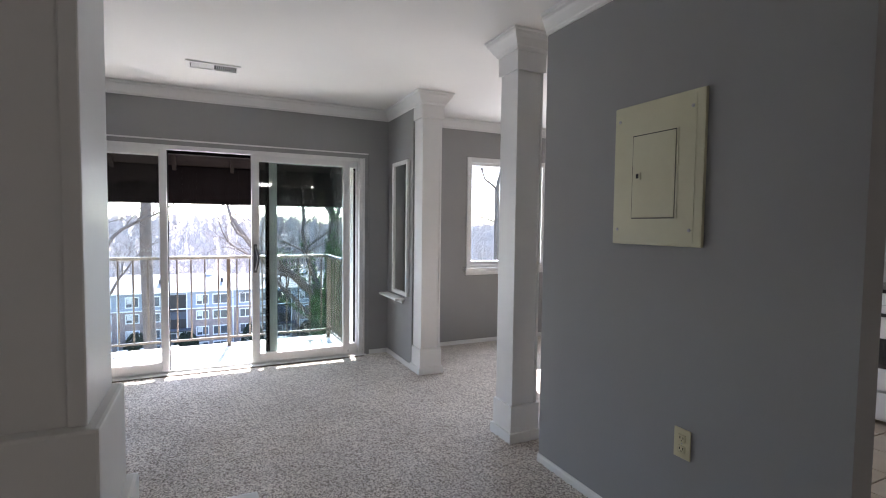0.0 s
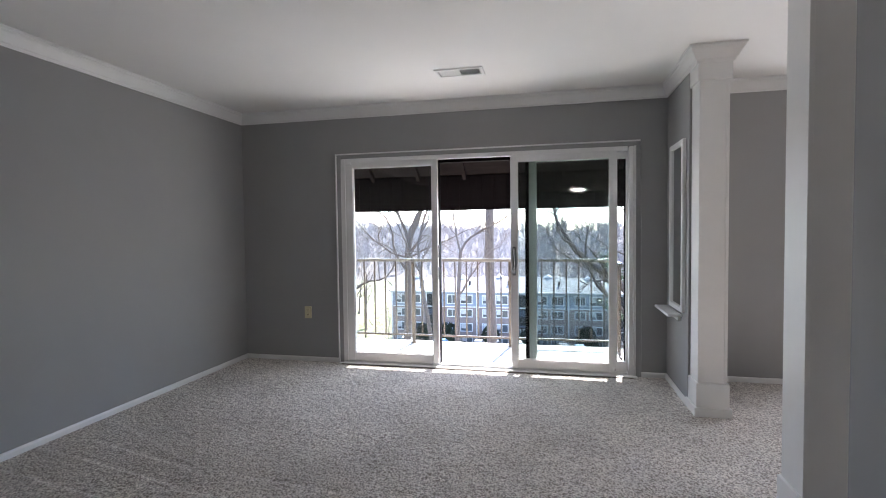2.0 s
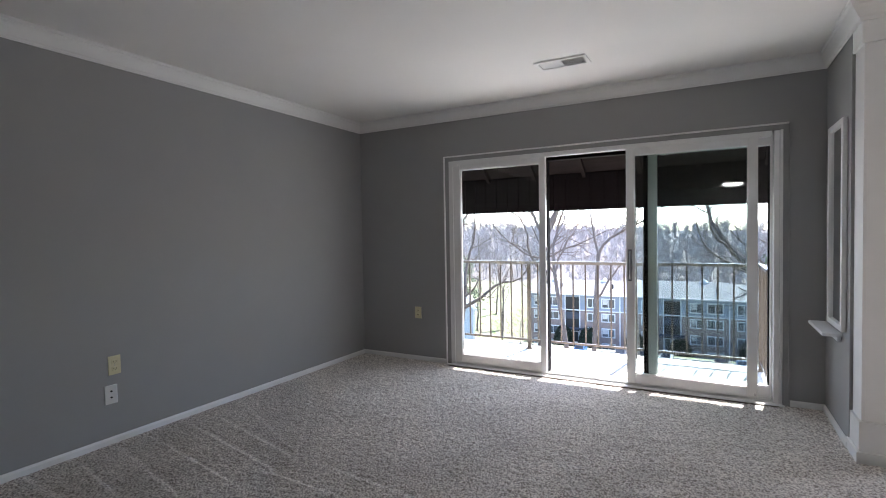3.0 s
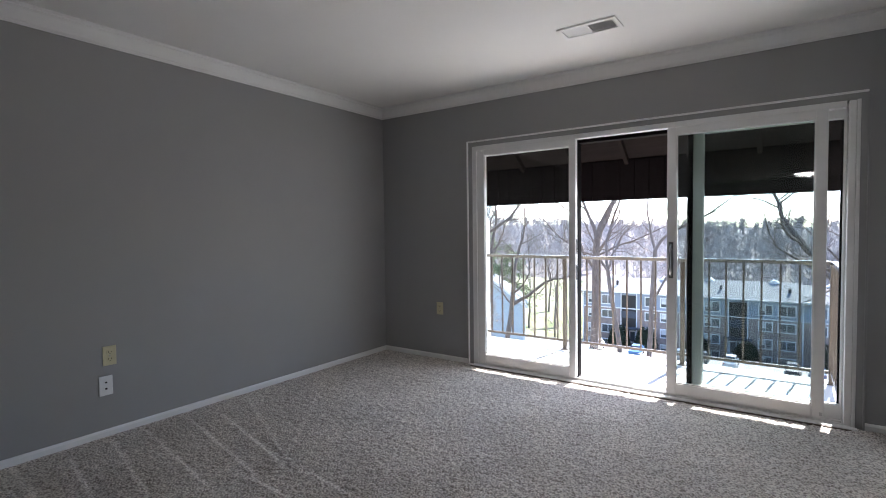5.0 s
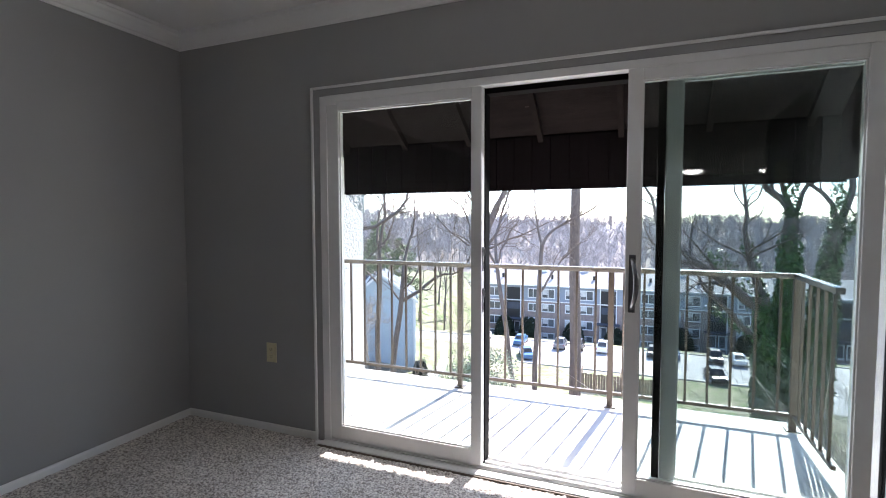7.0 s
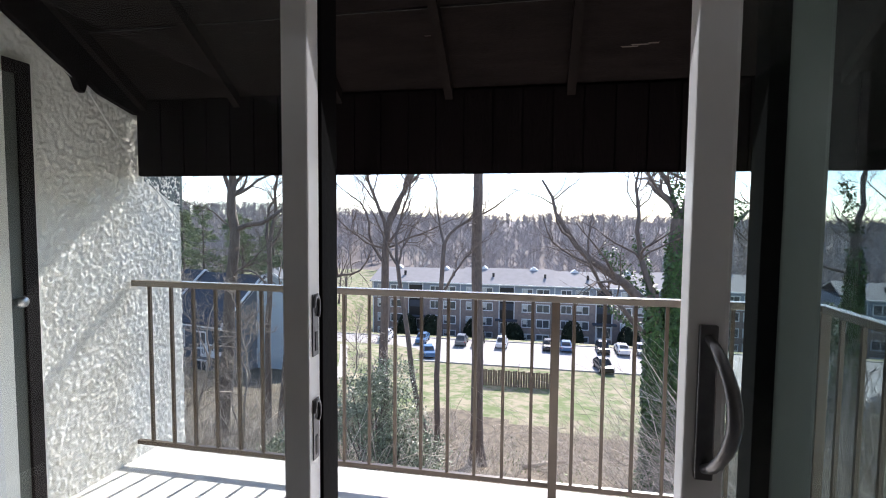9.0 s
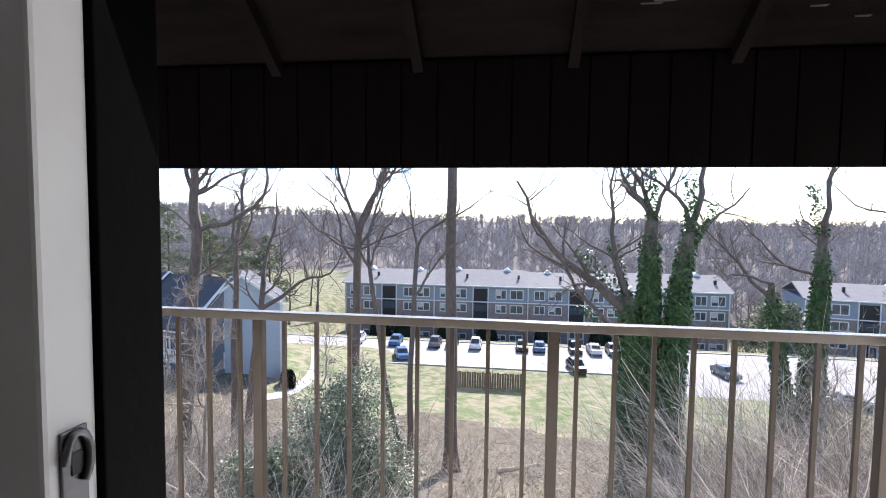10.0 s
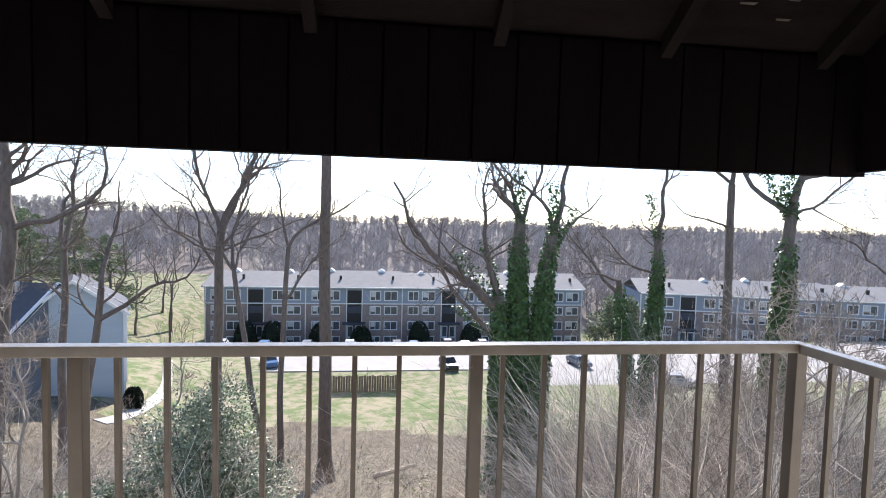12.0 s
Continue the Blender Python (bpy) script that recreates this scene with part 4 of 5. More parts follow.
def house_row(at, turn, length, units, label):
    """Row of town houses, walls coloured dark for shade, eaves side to the slope: each unit steps a little, with a
    white rake between.
    """
    t = thing("town_house_row", at, label, "house")
    t.rotation_euler = (0, 0, radians(turn))
    h, apex, hw = -8.7 - at[2], -4.9 - at[2], 5.0
    u = length / units
    def lp(n, bm, m, par=t, lab=""):
        o = obj(n, bm, m, par)
        return tagged(o, lab) if lab else o
    for k in range(units):
        y0 = k * u
        fx = hw - (0.0, 0.9, 0.3)[k % 3]
        dz = (0.0, -0.25, 0.15)[k % 3]
        bm = bmesh.new()
        prism(bm, [(-hw, -3), (fx, -3), (fx, h + dz), (0, apex + dz - 0.1), (-hw, h + dz)], (0, y0, 0), (1, 0, 0), (0, 0, 1), (0, 1, 0), u - 0.02)
        lp("wall", bm, M_DKSIDING, t, "slate siding coloured dark for the shade on it")
        sl = (apex - h) / hw
        for s in (-1, 1):
            bm = bmesh.new()
            e = (fx if s > 0 else hw) + 0.5
            prism(bm, [(0, apex + dz + 0.02), (s * e, apex + dz - e * sl), (s * e, apex + dz - e * sl + 0.2), (0, apex + dz + 0.24)], (0, y0, 0), (1, 0, 0), (0, 0, 1), (0, 1, 0), u - 0.03)
            r = lp("roof", bm, M_DKSHINGLE, t, "dark slate blue shingle slope")
            lp("eave_board", boxes((min(s * e, s * e - s * 0.08), max(s * e, s * e - s * 0.08), y0, y0 + u, apex + dz - e * sl - 0.16, apex + dz - e * sl - 0.01)), M_EXTTRIM, r)
            bm = bmesh.new()
            prism(bm, [(0, apex + dz - 0.25), (s * (e + 0.05), apex + dz - e * sl - 0.25), (s * (e + 0.05), apex + dz - e * sl + 0.3), (0, apex + dz + 0.36)], (0, y0 + u - 0.30, 0), (1, 0, 0), (0, 0, 1), (0, 1, 0), 0.26)
            lp("rake_trim", bm, M_EXTTRIM, r)
        lp("vent_pipe", boxes((0.7, 0.95, y0 + u * 0.6, y0 + u * 0.6 + 0.25, apex - 0.9, apex + 0.55)), M_KERB)
        lp("corner_board", boxes((fx - 0.02, fx + 0.06, y0 + u - 0.2, y0 + u - 0.04, -1, h + dz)), M_EXTTRIM)
        for yy in (0.14, 0.50):
            for z in (0.3, 3.1):
                a, b = y0 + u * yy, y0 + u * yy + 1.3
                wd = lp("window", boxes((fx - 0.02, fx + 0.03, a, b, z, z + 1.5)), M_PANE)
                lp("frame", boxes((fx + 0.01, fx + 0.1, a - 0.12, a + 0.03, z - 0.12, z + 1.62), (fx + 0.01, fx + 0.1, b - 0.03, b + 0.12, z - 0.12, z + 1.62), (fx + 0.01, fx + 0.1, a + 0.03, b - 0.03, z + 1.47, z + 1.62), (fx + 0.01, fx + 0.1, a + 0.03, b - 0.03, z - 0.12, z + 0.03), (fx + 0.01, fx + 0.09, (a + b) / 2 - 0.04, (a + b) / 2 + 0.04, z + 0.03, z + 1.47)), M_EXTTRIM, wd)
        for z in (0.0, 2.9):
            a, b = y0 + u * 0.74, y0 + u * 0.95
            bl = lp("balcony", boxes((fx, fx + 1.3, a, b, z - 0.18, z)), M_EXTTRIM)
            for i in range(7):
                yy = a + 0.05 + (b - a - 0.1) * i / 6
                lp("rail_post", boxes((fx + 1.2, fx + 1.27, yy - 0.03, yy + 0.03, z, z + 0.95)), M_EXTTRIM, bl)
            lp("rail_cap", boxes((fx + 1.18, fx + 1.3, a, b, z + 0.95, z + 1.04)), M_EXTTRIM, bl)
            lp("balcony_door", boxes((fx - 0.02, fx + 0.04, a + 0.15, b - 0.15, z, z + 2.1)), M_PANE, bl)
    return t


house_row((-56.8, 51.8, gz), -101.5, 32.4, 4, "row of slate town houses darkened for shade, with stepped roofs and white rakes")


# ---- fence round the bins ----
fe = thing("dumpster_fence", (0.2, 58.0, LZ), "weathered brown board fence round the bins", "fence")
for (x0, y0, x1, y1) in ((-3.9, 57.0, 4.4, 57.0), (-3.9, 57.0, -3.9, 60.6), (4.4, 57.0, 4.4, 60.6), (0.6, 57.0, 0.6, 60.6)):
    n = round(math.hypot(x1 - x0, y1 - y0) / 0.30)
    for i in range(n):
        x, y = x0 + (x1 - x0) * (i + 0.5) / n, y0 + (y1 - y0) * (i + 0.5) / n
        h = 1.95 + 0.05 * ((i * 7) % 3)
        ax = 0.13 if y0 == y1 else 0.02
        ay = 0.02 if y0 == y1 else 0.13
        part("board", boxes((x - ax, x + ax, y - ay, y + ay, LZ - 0.6, LZ + h)), M_FENCE, fe)


# ---- cars ----
def paint(name, c):
    return mat(name, c, 0.25, tuple(v * 0.9 for v in c), 2, 2)


PAINTS = {"white": paint("white_car_paint", (0.75, 0.75, 0.74)), "black": paint("black_car_paint", (0.02, 0.02, 0.022)), "blue": paint("blue_car_paint", (0.05, 0.13, 0.26)), "grey": paint("grey_car_paint", (0.16, 0.17, 0.18)), "silver": paint("silver_car_paint", (0.42, 0.43, 0.44))}


def loft(sections):
    """Closed body from cross-sections (y, half width, z bottom, z shoulder, z top, half width at top)."""
    bm = bmesh.new()
    rings = []
    for y, w, zb, zs, zt, wt in sections:
        rings.append([bm.verts.new(p) for p in ((-w * 0.92, y, zb), (-w, y, (zb + zs) / 2), (-w * 0.97, y, zs), (-wt, y, zt), (wt, y, zt), (w * 0.97, y, zs), (w, y, (zb + zs) / 2), (w * 0.92, y, zb))])
    for a, b in zip(rings, rings[1:]):
        for i in range(8):
            bm.faces.new((a[i], a[(i + 1) % 8], b[(i + 1) % 8], b[i]))
    bm.faces.new(rings[0][::-1])
    bm.faces.new(rings[-1])
    bmesh.ops.recalc_face_normals(bm, faces=bm.faces)
    return bm


def car(x, y, turn, colour, tall=0.0):
    z = LZ + 0.03
    t = thing("car", (x, y, z), f"{colour} parked car with dark windows on the asphalt", "car", "parked cars")
    t.rotation_euler = (0, 0, radians(turn))
    P = PAINTS[colour]
    obj("body", loft([(-2.2, 0.70, 0.35, 0.62, 0.72, 0.60), (-2.05, 0.86, 0.25, 0.72, 0.84, 0.76), (-1.0, 0.90, 0.22, 0.80, 0.95, 0.82), (0.9, 0.90, 0.22, 0.82, 0.97, 0.82), (2.0, 0.86, 0.25, 0.82, 0.96, 0.76), (2.2, 0.74, 0.38, 0.75, 0.88, 0.64)]), P, t)
    obj("cabin", loft([(-1.15, 0.80, 0.93, 0.95, 0.97, 0.78), (-0.45, 0.78, 0.93, 1.25, 1.42 + tall, 0.62), (0.95, 0.78, 0.93, 1.25, 1.43 + tall, 0.62), (1.75 + tall, 0.78, 0.93, 0.97, 1.0, 0.74)]), P, t)
    for nm, s in (("windscreen", ((-0.66, -1.06, 1.00), (0.66, -1.06, 1.00), (0.58, -0.52, 1.36 + tall), (-0.58, -0.52, 1.36 + tall))), ("rear_window", ((0.62, 1.64 + tall, 1.06), (-0.62, 1.64 + tall, 1.06), (-0.56, 1.06, 1.37 + tall), (0.56, 1.06, 1.37 + tall)))):
        bm = bmesh.new()
        f = bm.faces.new([bm.verts.new(Vector(p) + Vector((0, -0.03 if nm == "windscreen" else 0.03, 0.03))) for p in s])
        bmesh.ops.solidify(bm, geom=[f], thickness=0.02)
        obj(nm, bm, M_PANE, t)
    for sx in (-1, 1):
        bm = bmesh.new()
        f = bm.faces.new([bm.verts.new((sx * a, b, c)) for a, b, c in ((0.80, -0.85, 1.0), (0.80, 1.3, 1.0), (0.68, 0.9, 1.36 + tall), (0.68, -0.40, 1.36 + tall))])
        bmesh.ops.solidify(bm, geom=[f], thickness=0.02)
        obj("side_window", bm, M_PANE, t)
        obj("headlight", boxes((sx * 0.62 - 0.14, sx * 0.62 + 0.14, -2.17, -2.08, 0.60, 0.74)), M_LIGHTS, t)
        obj("tail_light", boxes((sx * 0.66 - 0.12, sx * 0.66 + 0.12, 2.10, 2.19, 0.68, 0.86)), M_TAIL, t)
        for wy in (-1.35, 1.35):
            w = obj("wheel", tube(bmesh.new(), [(sx * 0.70, wy, 0.32), (sx * 0.905, wy, 0.32)], [0.32, 0.32], 14), M_TYRE, t)
            obj("rim", tube(bmesh.new(), [(sx * 0.90, wy, 0.32), (sx * 0.915, wy, 0.32)], [0.20, 0.19], 10), M_STEEL, w)
    return t


for x, y, a, c, tl in ((-21.6, 76, 4, "white", 0.2), (-15.4, 76, 2, "blue", 0.0), (-9.0, 76, 181, "grey", 0.15), (-6.3, 76, 0, "black", 0.1), (-2.6, 76, 180, "white", 0.2), (4.6, 76, 0, "black", 0.0), (7.2, 76, 178, "blue", 0.0), (12.6, 76, 0, "black", 0.2),
                      (15.4, 76, 181, "white", 0.0), (18.2, 76, 0, "grey", 0.1), (11.5, 66.5, 10, "black", 0.15), (-12.8, 68.5, 20, "blue", 0.0), (-36.0, 70.5, 82, "white", 0.2), (34.0, 56.0, 95, "white", 0.35), (39.5, 57.5, 80, "silver", 0.2), (30.5, 67.0, 12, "grey", 0.0)):
    car(x, y, a, c, tl)


# ---- plants ----
class Buf:
    """Collects vertices and faces for one mesh."""
    def __init__(self):
        self.v, self.f = [], []

    def tube(self, pts, radii, sides):
        base = len(self.v)
        k = len(pts)
        a = None
        for i in range(k):
            d = (pts[min(i + 1, k - 1)] - pts[max(i - 1, 0)]).normalized()
            a = d.orthogonal().normalized() if a is None else (a - d * a.dot(d)).normalized()
            b = d.cross(a)
            for s in range(sides):
                ang = s * math.tau / sides
                self.v.append(pts[i] + (a * math.cos(ang) + b * math.sin(ang)) * radii[i])
        for i in range(k - 1):
            for s in range(sides):
                q = base + i * sides
                self.f.append((q + s, q + (s + 1) % sides, q + sides + (s + 1) % sides, q + sides + s))

    def leaf(self, p, d, n, length, width):
        s = d.cross(n)
        if s.length < 1e-4:
            return
        s = s.normalized() * width / 2
        b = len(self.v)
        self.v += [p, p + d * length * 0.45 + s, p + d * length, p + d * length * 0.45 - s]
        self.f.append((b, b + 1, b + 2, b + 3))

    def mesh(self, name, material, smooth=False):
        me = bpy.data.meshes.new(name)
        me.from_pydata([tuple(p) for p in self.v], [], self.f)
        me.materials.append(material)
        if smooth:
            me.shade_smooth()
        return me


def rvec(rng):
    return Vector((rng.uniform(-1, 1), rng.uniform(-1, 1), rng.uniform(-1, 1)))


def grow(buf, rng, p, d, length, r, level, last, kids):
    """A wandering limb with smaller limbs along it."""
    seg = (9, 9, 7, 5, 3)[min(level, 4)]
    pts, rad = [p.copy()], [r]
    dd = d.normalized()
    for i in range(seg):
        dd = (dd + rvec(rng) * (0.10 if level == 0 else 0.36) + Vector((0, 0, 0.07 if level else 0.02))).normalized()
        pts.append(pts[-1] + dd * length / seg)
        rad.append(max(r * (1 - 0.78 * (i + 1) / seg), 0.006))
    buf.tube(pts, rad, (9, 6, 5, 3, 3)[min(level, 4)])
    if level >= last:
        return
    k = kids[min(level, len(kids) - 1)]
    for j in range(k):
        t = rng.uniform(0.22, 0.98)
        f = t * seg
        i = min(int(f), seg - 1)
        q = pts[i].lerp(pts[i + 1], f - i)
        side = rvec(rng)
        ax = (pts[i + 1] - pts[i]).normalized()
        side = (side - ax * side.dot(ax)).normalized()
        nd = ax * rng.uniform(0.45, 0.9) + side * rng.uniform(0.6, 1.0) + Vector((0, 0, 0.15))
        grow(buf, rng, q, nd, length * rng.uniform(0.34, 0.58) * (1.15 - 0.5 * t), max(rad[i] * rng.uniform(0.38, 0.55), 0.008), level + 1, last, kids)


def bare_tree(x, y, stems, label, seed, last=4, kids=(0, 9, 7, 3), ivy=-99.0, bark=M_BARK):
    """stems: (dx, dy, lean x, lean y, radius, fork height, limbs as (turn, rise, length, radius))."""
    rng = random.Random(seed)
    z0 = ground_z(x, y) - 0.3
    t = thing("tree", (x, y, z0), label, "tree", "bare trees on the slope")
    trunk, crown, leaves = Buf(), Buf(), Buf()
    for dx, dy, lx, ly, r, fork, limbs in stems:
        h = fork - z0
        p0 = Vector((dx, dy, 0))
        pts, rad = [], []
        n = 14
        wx, wy = rng.uniform(0, 9), rng.uniform(0, 9)
        for i in range(n + 1):
            s = i / n
            pts.append(p0 + Vector((lx * s + 0.22 * noise.noise((wx, s * 3.2, 0)), ly * s + 0.22 * noise.noise((wy, s * 3.2, 4)), h * s)))
            flare = 1 + 0.7 * max(0, 0.08 - s) / 0.08
            rad.append(r * flare * (1 - 0.38 * s))
        trunk.tube(pts, rad, 12)
        top = pts[-1]
        for turn, rise, ln, lr in limbs:
            a = radians(turn)
            d = Vector((math.cos(a) * math.cos(radians(rise)), math.sin(a) * math.cos(radians(rise)), math.sin(radians(rise))))
            low = pts[-1 - (0 if rise > 55 else rng.randint(0, 3))]
            grow(crown, rng, low, d, ln, lr, 1, last, kids)
            if ivy > -50 and lr > 0.12:
                for _ in range(int(420 * lr / 0.15)):
                    q = low + d * ln * 0.42 * rng.random() ** 1.4
                    o = rvec(rng).normalized()
                    leaves.leaf(q + o * lr * rng.uniform(0.9, 1.7), (o + Vector((0, 0, -0.7))).normalized(), (o + rvec(rng) * 0.6).normalized(), rng.uniform(0.10, 0.18), rng.uniform(0.08, 0.14))
        if ivy > z0:
            top_i = min(1.0, (ivy - z0) / h)
            for _ in range(int(10500 * r / 0.3)):
                s = rng.random() * top_i * rng.uniform(0.7, 1.0)
                i = min(int(s * n), n - 1)
                q = pts[i].lerp(pts[i + 1], s * n - i)
                a = rng.uniform(0, math.tau)
                o = Vector((math.cos(a), math.sin(a), 0))
                rr = rad[i] * rng.uniform(0.95, 1.55 - 0.4 * s / top_i) + (0.08 + 0.22 * max(0.0, noise.noise((dx * 3, a * 0.8, s * 9)))) * rng.random() + 0.55 * rng.random() * (1 - s / top_i) ** 2
                d = (o * 0.4 + Vector((rng.uniform(-.6, .6), rng.uniform(-.6, .6), -0.6))).normalized()
                leaves.leaf(q + o * rr, d, (o + rvec(rng) * 0.6).normalized(), rng.uniform(0.10, 0.20), rng.uniform(0.09, 0.16))
    for nm, b, m in (("trunk", trunk, bark), ("crown", crown, bark), ("ivy", leaves, M_IVY)):
        if b.f:
            o = new(nm, b.mesh(nm, m, nm != "ivy"))
            o.parent = t
            if nm == "ivy":
                tagged(o, "glossy green ivy leaves")
    return t


L2 = "tall bare grey tree on the slope"
bare_tree(-12.2, 14.0, [(0, 0, 0.2, 0, 0.30, 3.5, [(80, 70, 5, 0.13), (200, 40, 4, 0.10), (-20, 35, 4.2, 0.09), (20, 20, 3.2, 0.06)])], L2, 1)
bare_tree(-12.5, 20.0, [(0, 0, 1.0, 0, 0.36, 0.7, [(20, 80, 7, 0.24), (178, 62, 6, 0.15), (5, 30, 6.5, 0.12), (-30, 22, 4, 0.06), (190, 15, 3.5, 0.05)])], L2, 2)
bare_tree(-12.4, 25.0, [(0, 0, 1.4, 0, 0.23, -2.2, [(5, 34, 6, 0.13), (60, 78, 5.5, 0.13), (-10, 22, 4.5, 0.07), (170, 55, 4, 0.07)])], "slender leaning bare tree", 3)
bare_tree(-14.7, 28.0, [(0, 0, 0.3, 0, 0.24, -0.6, [(60, 70, 7, 0.14), (130, 60, 6, 0.12), (5, 40, 5, 0.09), (185, 35, 5, 0.08)])], L2, 4)
bare_tree(-7.5, 30.0, [(0, 0, 0.4, 0, 0.36, 0.4, [(100, 82, 9, 0.25), (60, 66, 8, 0.16), (125, 62, 8, 0.15), (20, 52, 7, 0.12), (170, 48, 7, 0.12), (185, 12, 6, 0.08), (-5, 20, 6, 0.08)])], "bare tree with many rising limbs", 5)
bare_tree(-2.9, 24.0, [(0, 0, -1.9, 0, 0.17, -1.2, [(110, 65, 5, 0.10), (170, 45, 4.5, 0.08), (30, 70, 4, 0.07)]), (0.15, 0.1, 0.5, 0, 0.17, 0.0, [(60, 66, 5, 0.10), (10, 50, 4, 0.08), (130, 70, 4.5, 0.08)])], "twin-stemmed leaning bare tree", 6)
bare_tree(-0.6, 26.0, [(0, 0, -0.3, 0, 0.36, 9.0, [(80, 70, 6, 0.15), (-10, 30, 3, 0.05)])], "straight single-trunk tall tree", 7, 4, (0, 5, 4, 2))
bare_tree(8.4, 22.0, [(-0.25, 0, -0.65, 0, 0.42, -1.9, [(165, 52, 8.0, 0.24), (178, 34, 6.5, 0.13), (120, 66, 6.5, 0.15)]), (0, 0.2, 0.1, 0.3, 0.44, 1.4, [(100, 82, 6, 0.18), (140, 60, 5, 0.12), (40, 62, 5, 0.11), (170, 40, 5, 0.09)]), (0.5, -0.1, 0.95, 0, 0.40, 0.9, [(70, 78, 6, 0.17), (20, 55, 6, 0.13), (120, 70, 5, 0.12)])],
          "ivy-clad tree with three diverging trunks", 8, ivy=1.3)
bare_tree(16.0, 24.0, [(-0.2, 0, -1.6, 0, 0.22, -1.4, [(140, 55, 5, 0.10), (170, 25, 4, 0.07)]), (0.1, 0, 0.3, 0, 0.33, 0.8, [(110, 75, 6, 0.14), (60, 55, 5, 0.10), (170, 35, 4.5, 0.08)])], "ivy-clad bare tree with a broken stem", 9, ivy=0.4)
bare_tree(18.9, 19.0, [(0, 0, 0.4, 0, 0.36, 2.0, [(80, 80, 6, 0.2), (140, 62, 6, 0.14), (30, 30, 5, 0.09)])], "thick ivy-clad tree beside the slope", 10, ivy=1.2)
bare_tree(18.6, 21.5, [(0, 0, -0.2, 0, 0.25, 3.5, [(90, 75, 5, 0.12), (170, 30, 5, 0.08), (190, 10, 4, 0.06)])], L2, 11)
bare_tree(19.6, 15.5, [(0, 0, 1.2, 0, 0.12, 1.0, [(150, 35, 3.5, 0.05), (20, 40, 3, 0.05), (80, 70, 3, 0.06)])], "thin leaning bare sapling", 12)
for i, (x, y, lean) in enumerate(((-14.5, 16.5, 0.6), (-9.0, 11.5, -0.5), (-7.2, 13.5, 0.4), (-10.6, 15.5, 0.9), (-16.0, 19.0, 0.5), (12.5, 13.0, 0.6), (14.0, 16.5, -0.8), (15.6, 14.5, 0.5), (11.0, 11.5, 0.9), (20.5, 17.5, 0.4), (-5.2, 17.5, 0.3), (-11.5, 11.0, 0.5), (-13.0, 13.0, -0.6), (-8.2, 9.5, 0.4), (-10.0, 10.0, -0.3), (13.2, 11.8, -0.5), (17.5, 13.0, 0.5))):
    bare_tree(x, y, [(0, 0, lean, 0, 0.055, ground_z(x, y) + 3.0 + (i % 4) * 0.7, [(80 + 30 * i, 70, 3.2, 0.035), (200 + 50 * i, 45, 2.8, 0.03), (20 + 40 * i, 40, 2.8, 0.03), (150 + 70 * i, 25, 2.4, 0.025)]), (0.2, 0.1, -lean, 0.3, 0.04, ground_z(x, y) + 2.2, [(50 * i, 60, 2.6, 0.028), (140 + 50 * i, 35, 2.2, 0.022)])], "scrubby leafless sapling in the brush", 200 + i, kids=(0, 8, 5, 3), bark=M_SAPLING)
for i, (x, y) in enumerate(((13.4, 11.5), (15.8, 13.0), (18.6, 12.2), (-9.6, 12.6), (-12.6, 11.6), (-14.6, 14.2))):
    g = ground_z(x, y)
    bare_tree(x, y, [(0, 0, 0.5 - 0.2 * i, 0, 0.06, g + 5.2 + 0.5 * (i % 3), [(70 + 40 * i, 65, 3.4, 0.035), (190 + 35 * i, 40, 3.2, 0.03), (10 + 30 * i, 35, 3.2, 0.03), (140 + 60 * i, 15, 2.8, 0.025)])], "tall thin leafless sapling rising above the brush", 240 + i, kids=(0, 8, 5, 3), bark=M_SAPLING)
for i, (x, y) in enumerate(((-37, 96), (-42, 94), (-40, 104), (-48, 99), (-44, 110), (-52, 92), (-57, 102), (-63, 97))):
    bare_tree(x, y, [(0, 0, 0.4, 0, 0.22, -12.0, [(80, 75, 6, 0.12), (20, 55, 5, 0.09), (150, 55, 5, 0.09), (190, 40, 4, 0.07)])], "bare lawn tree beyond the parking lot", 30 + i, 3, (0, 6, 4))


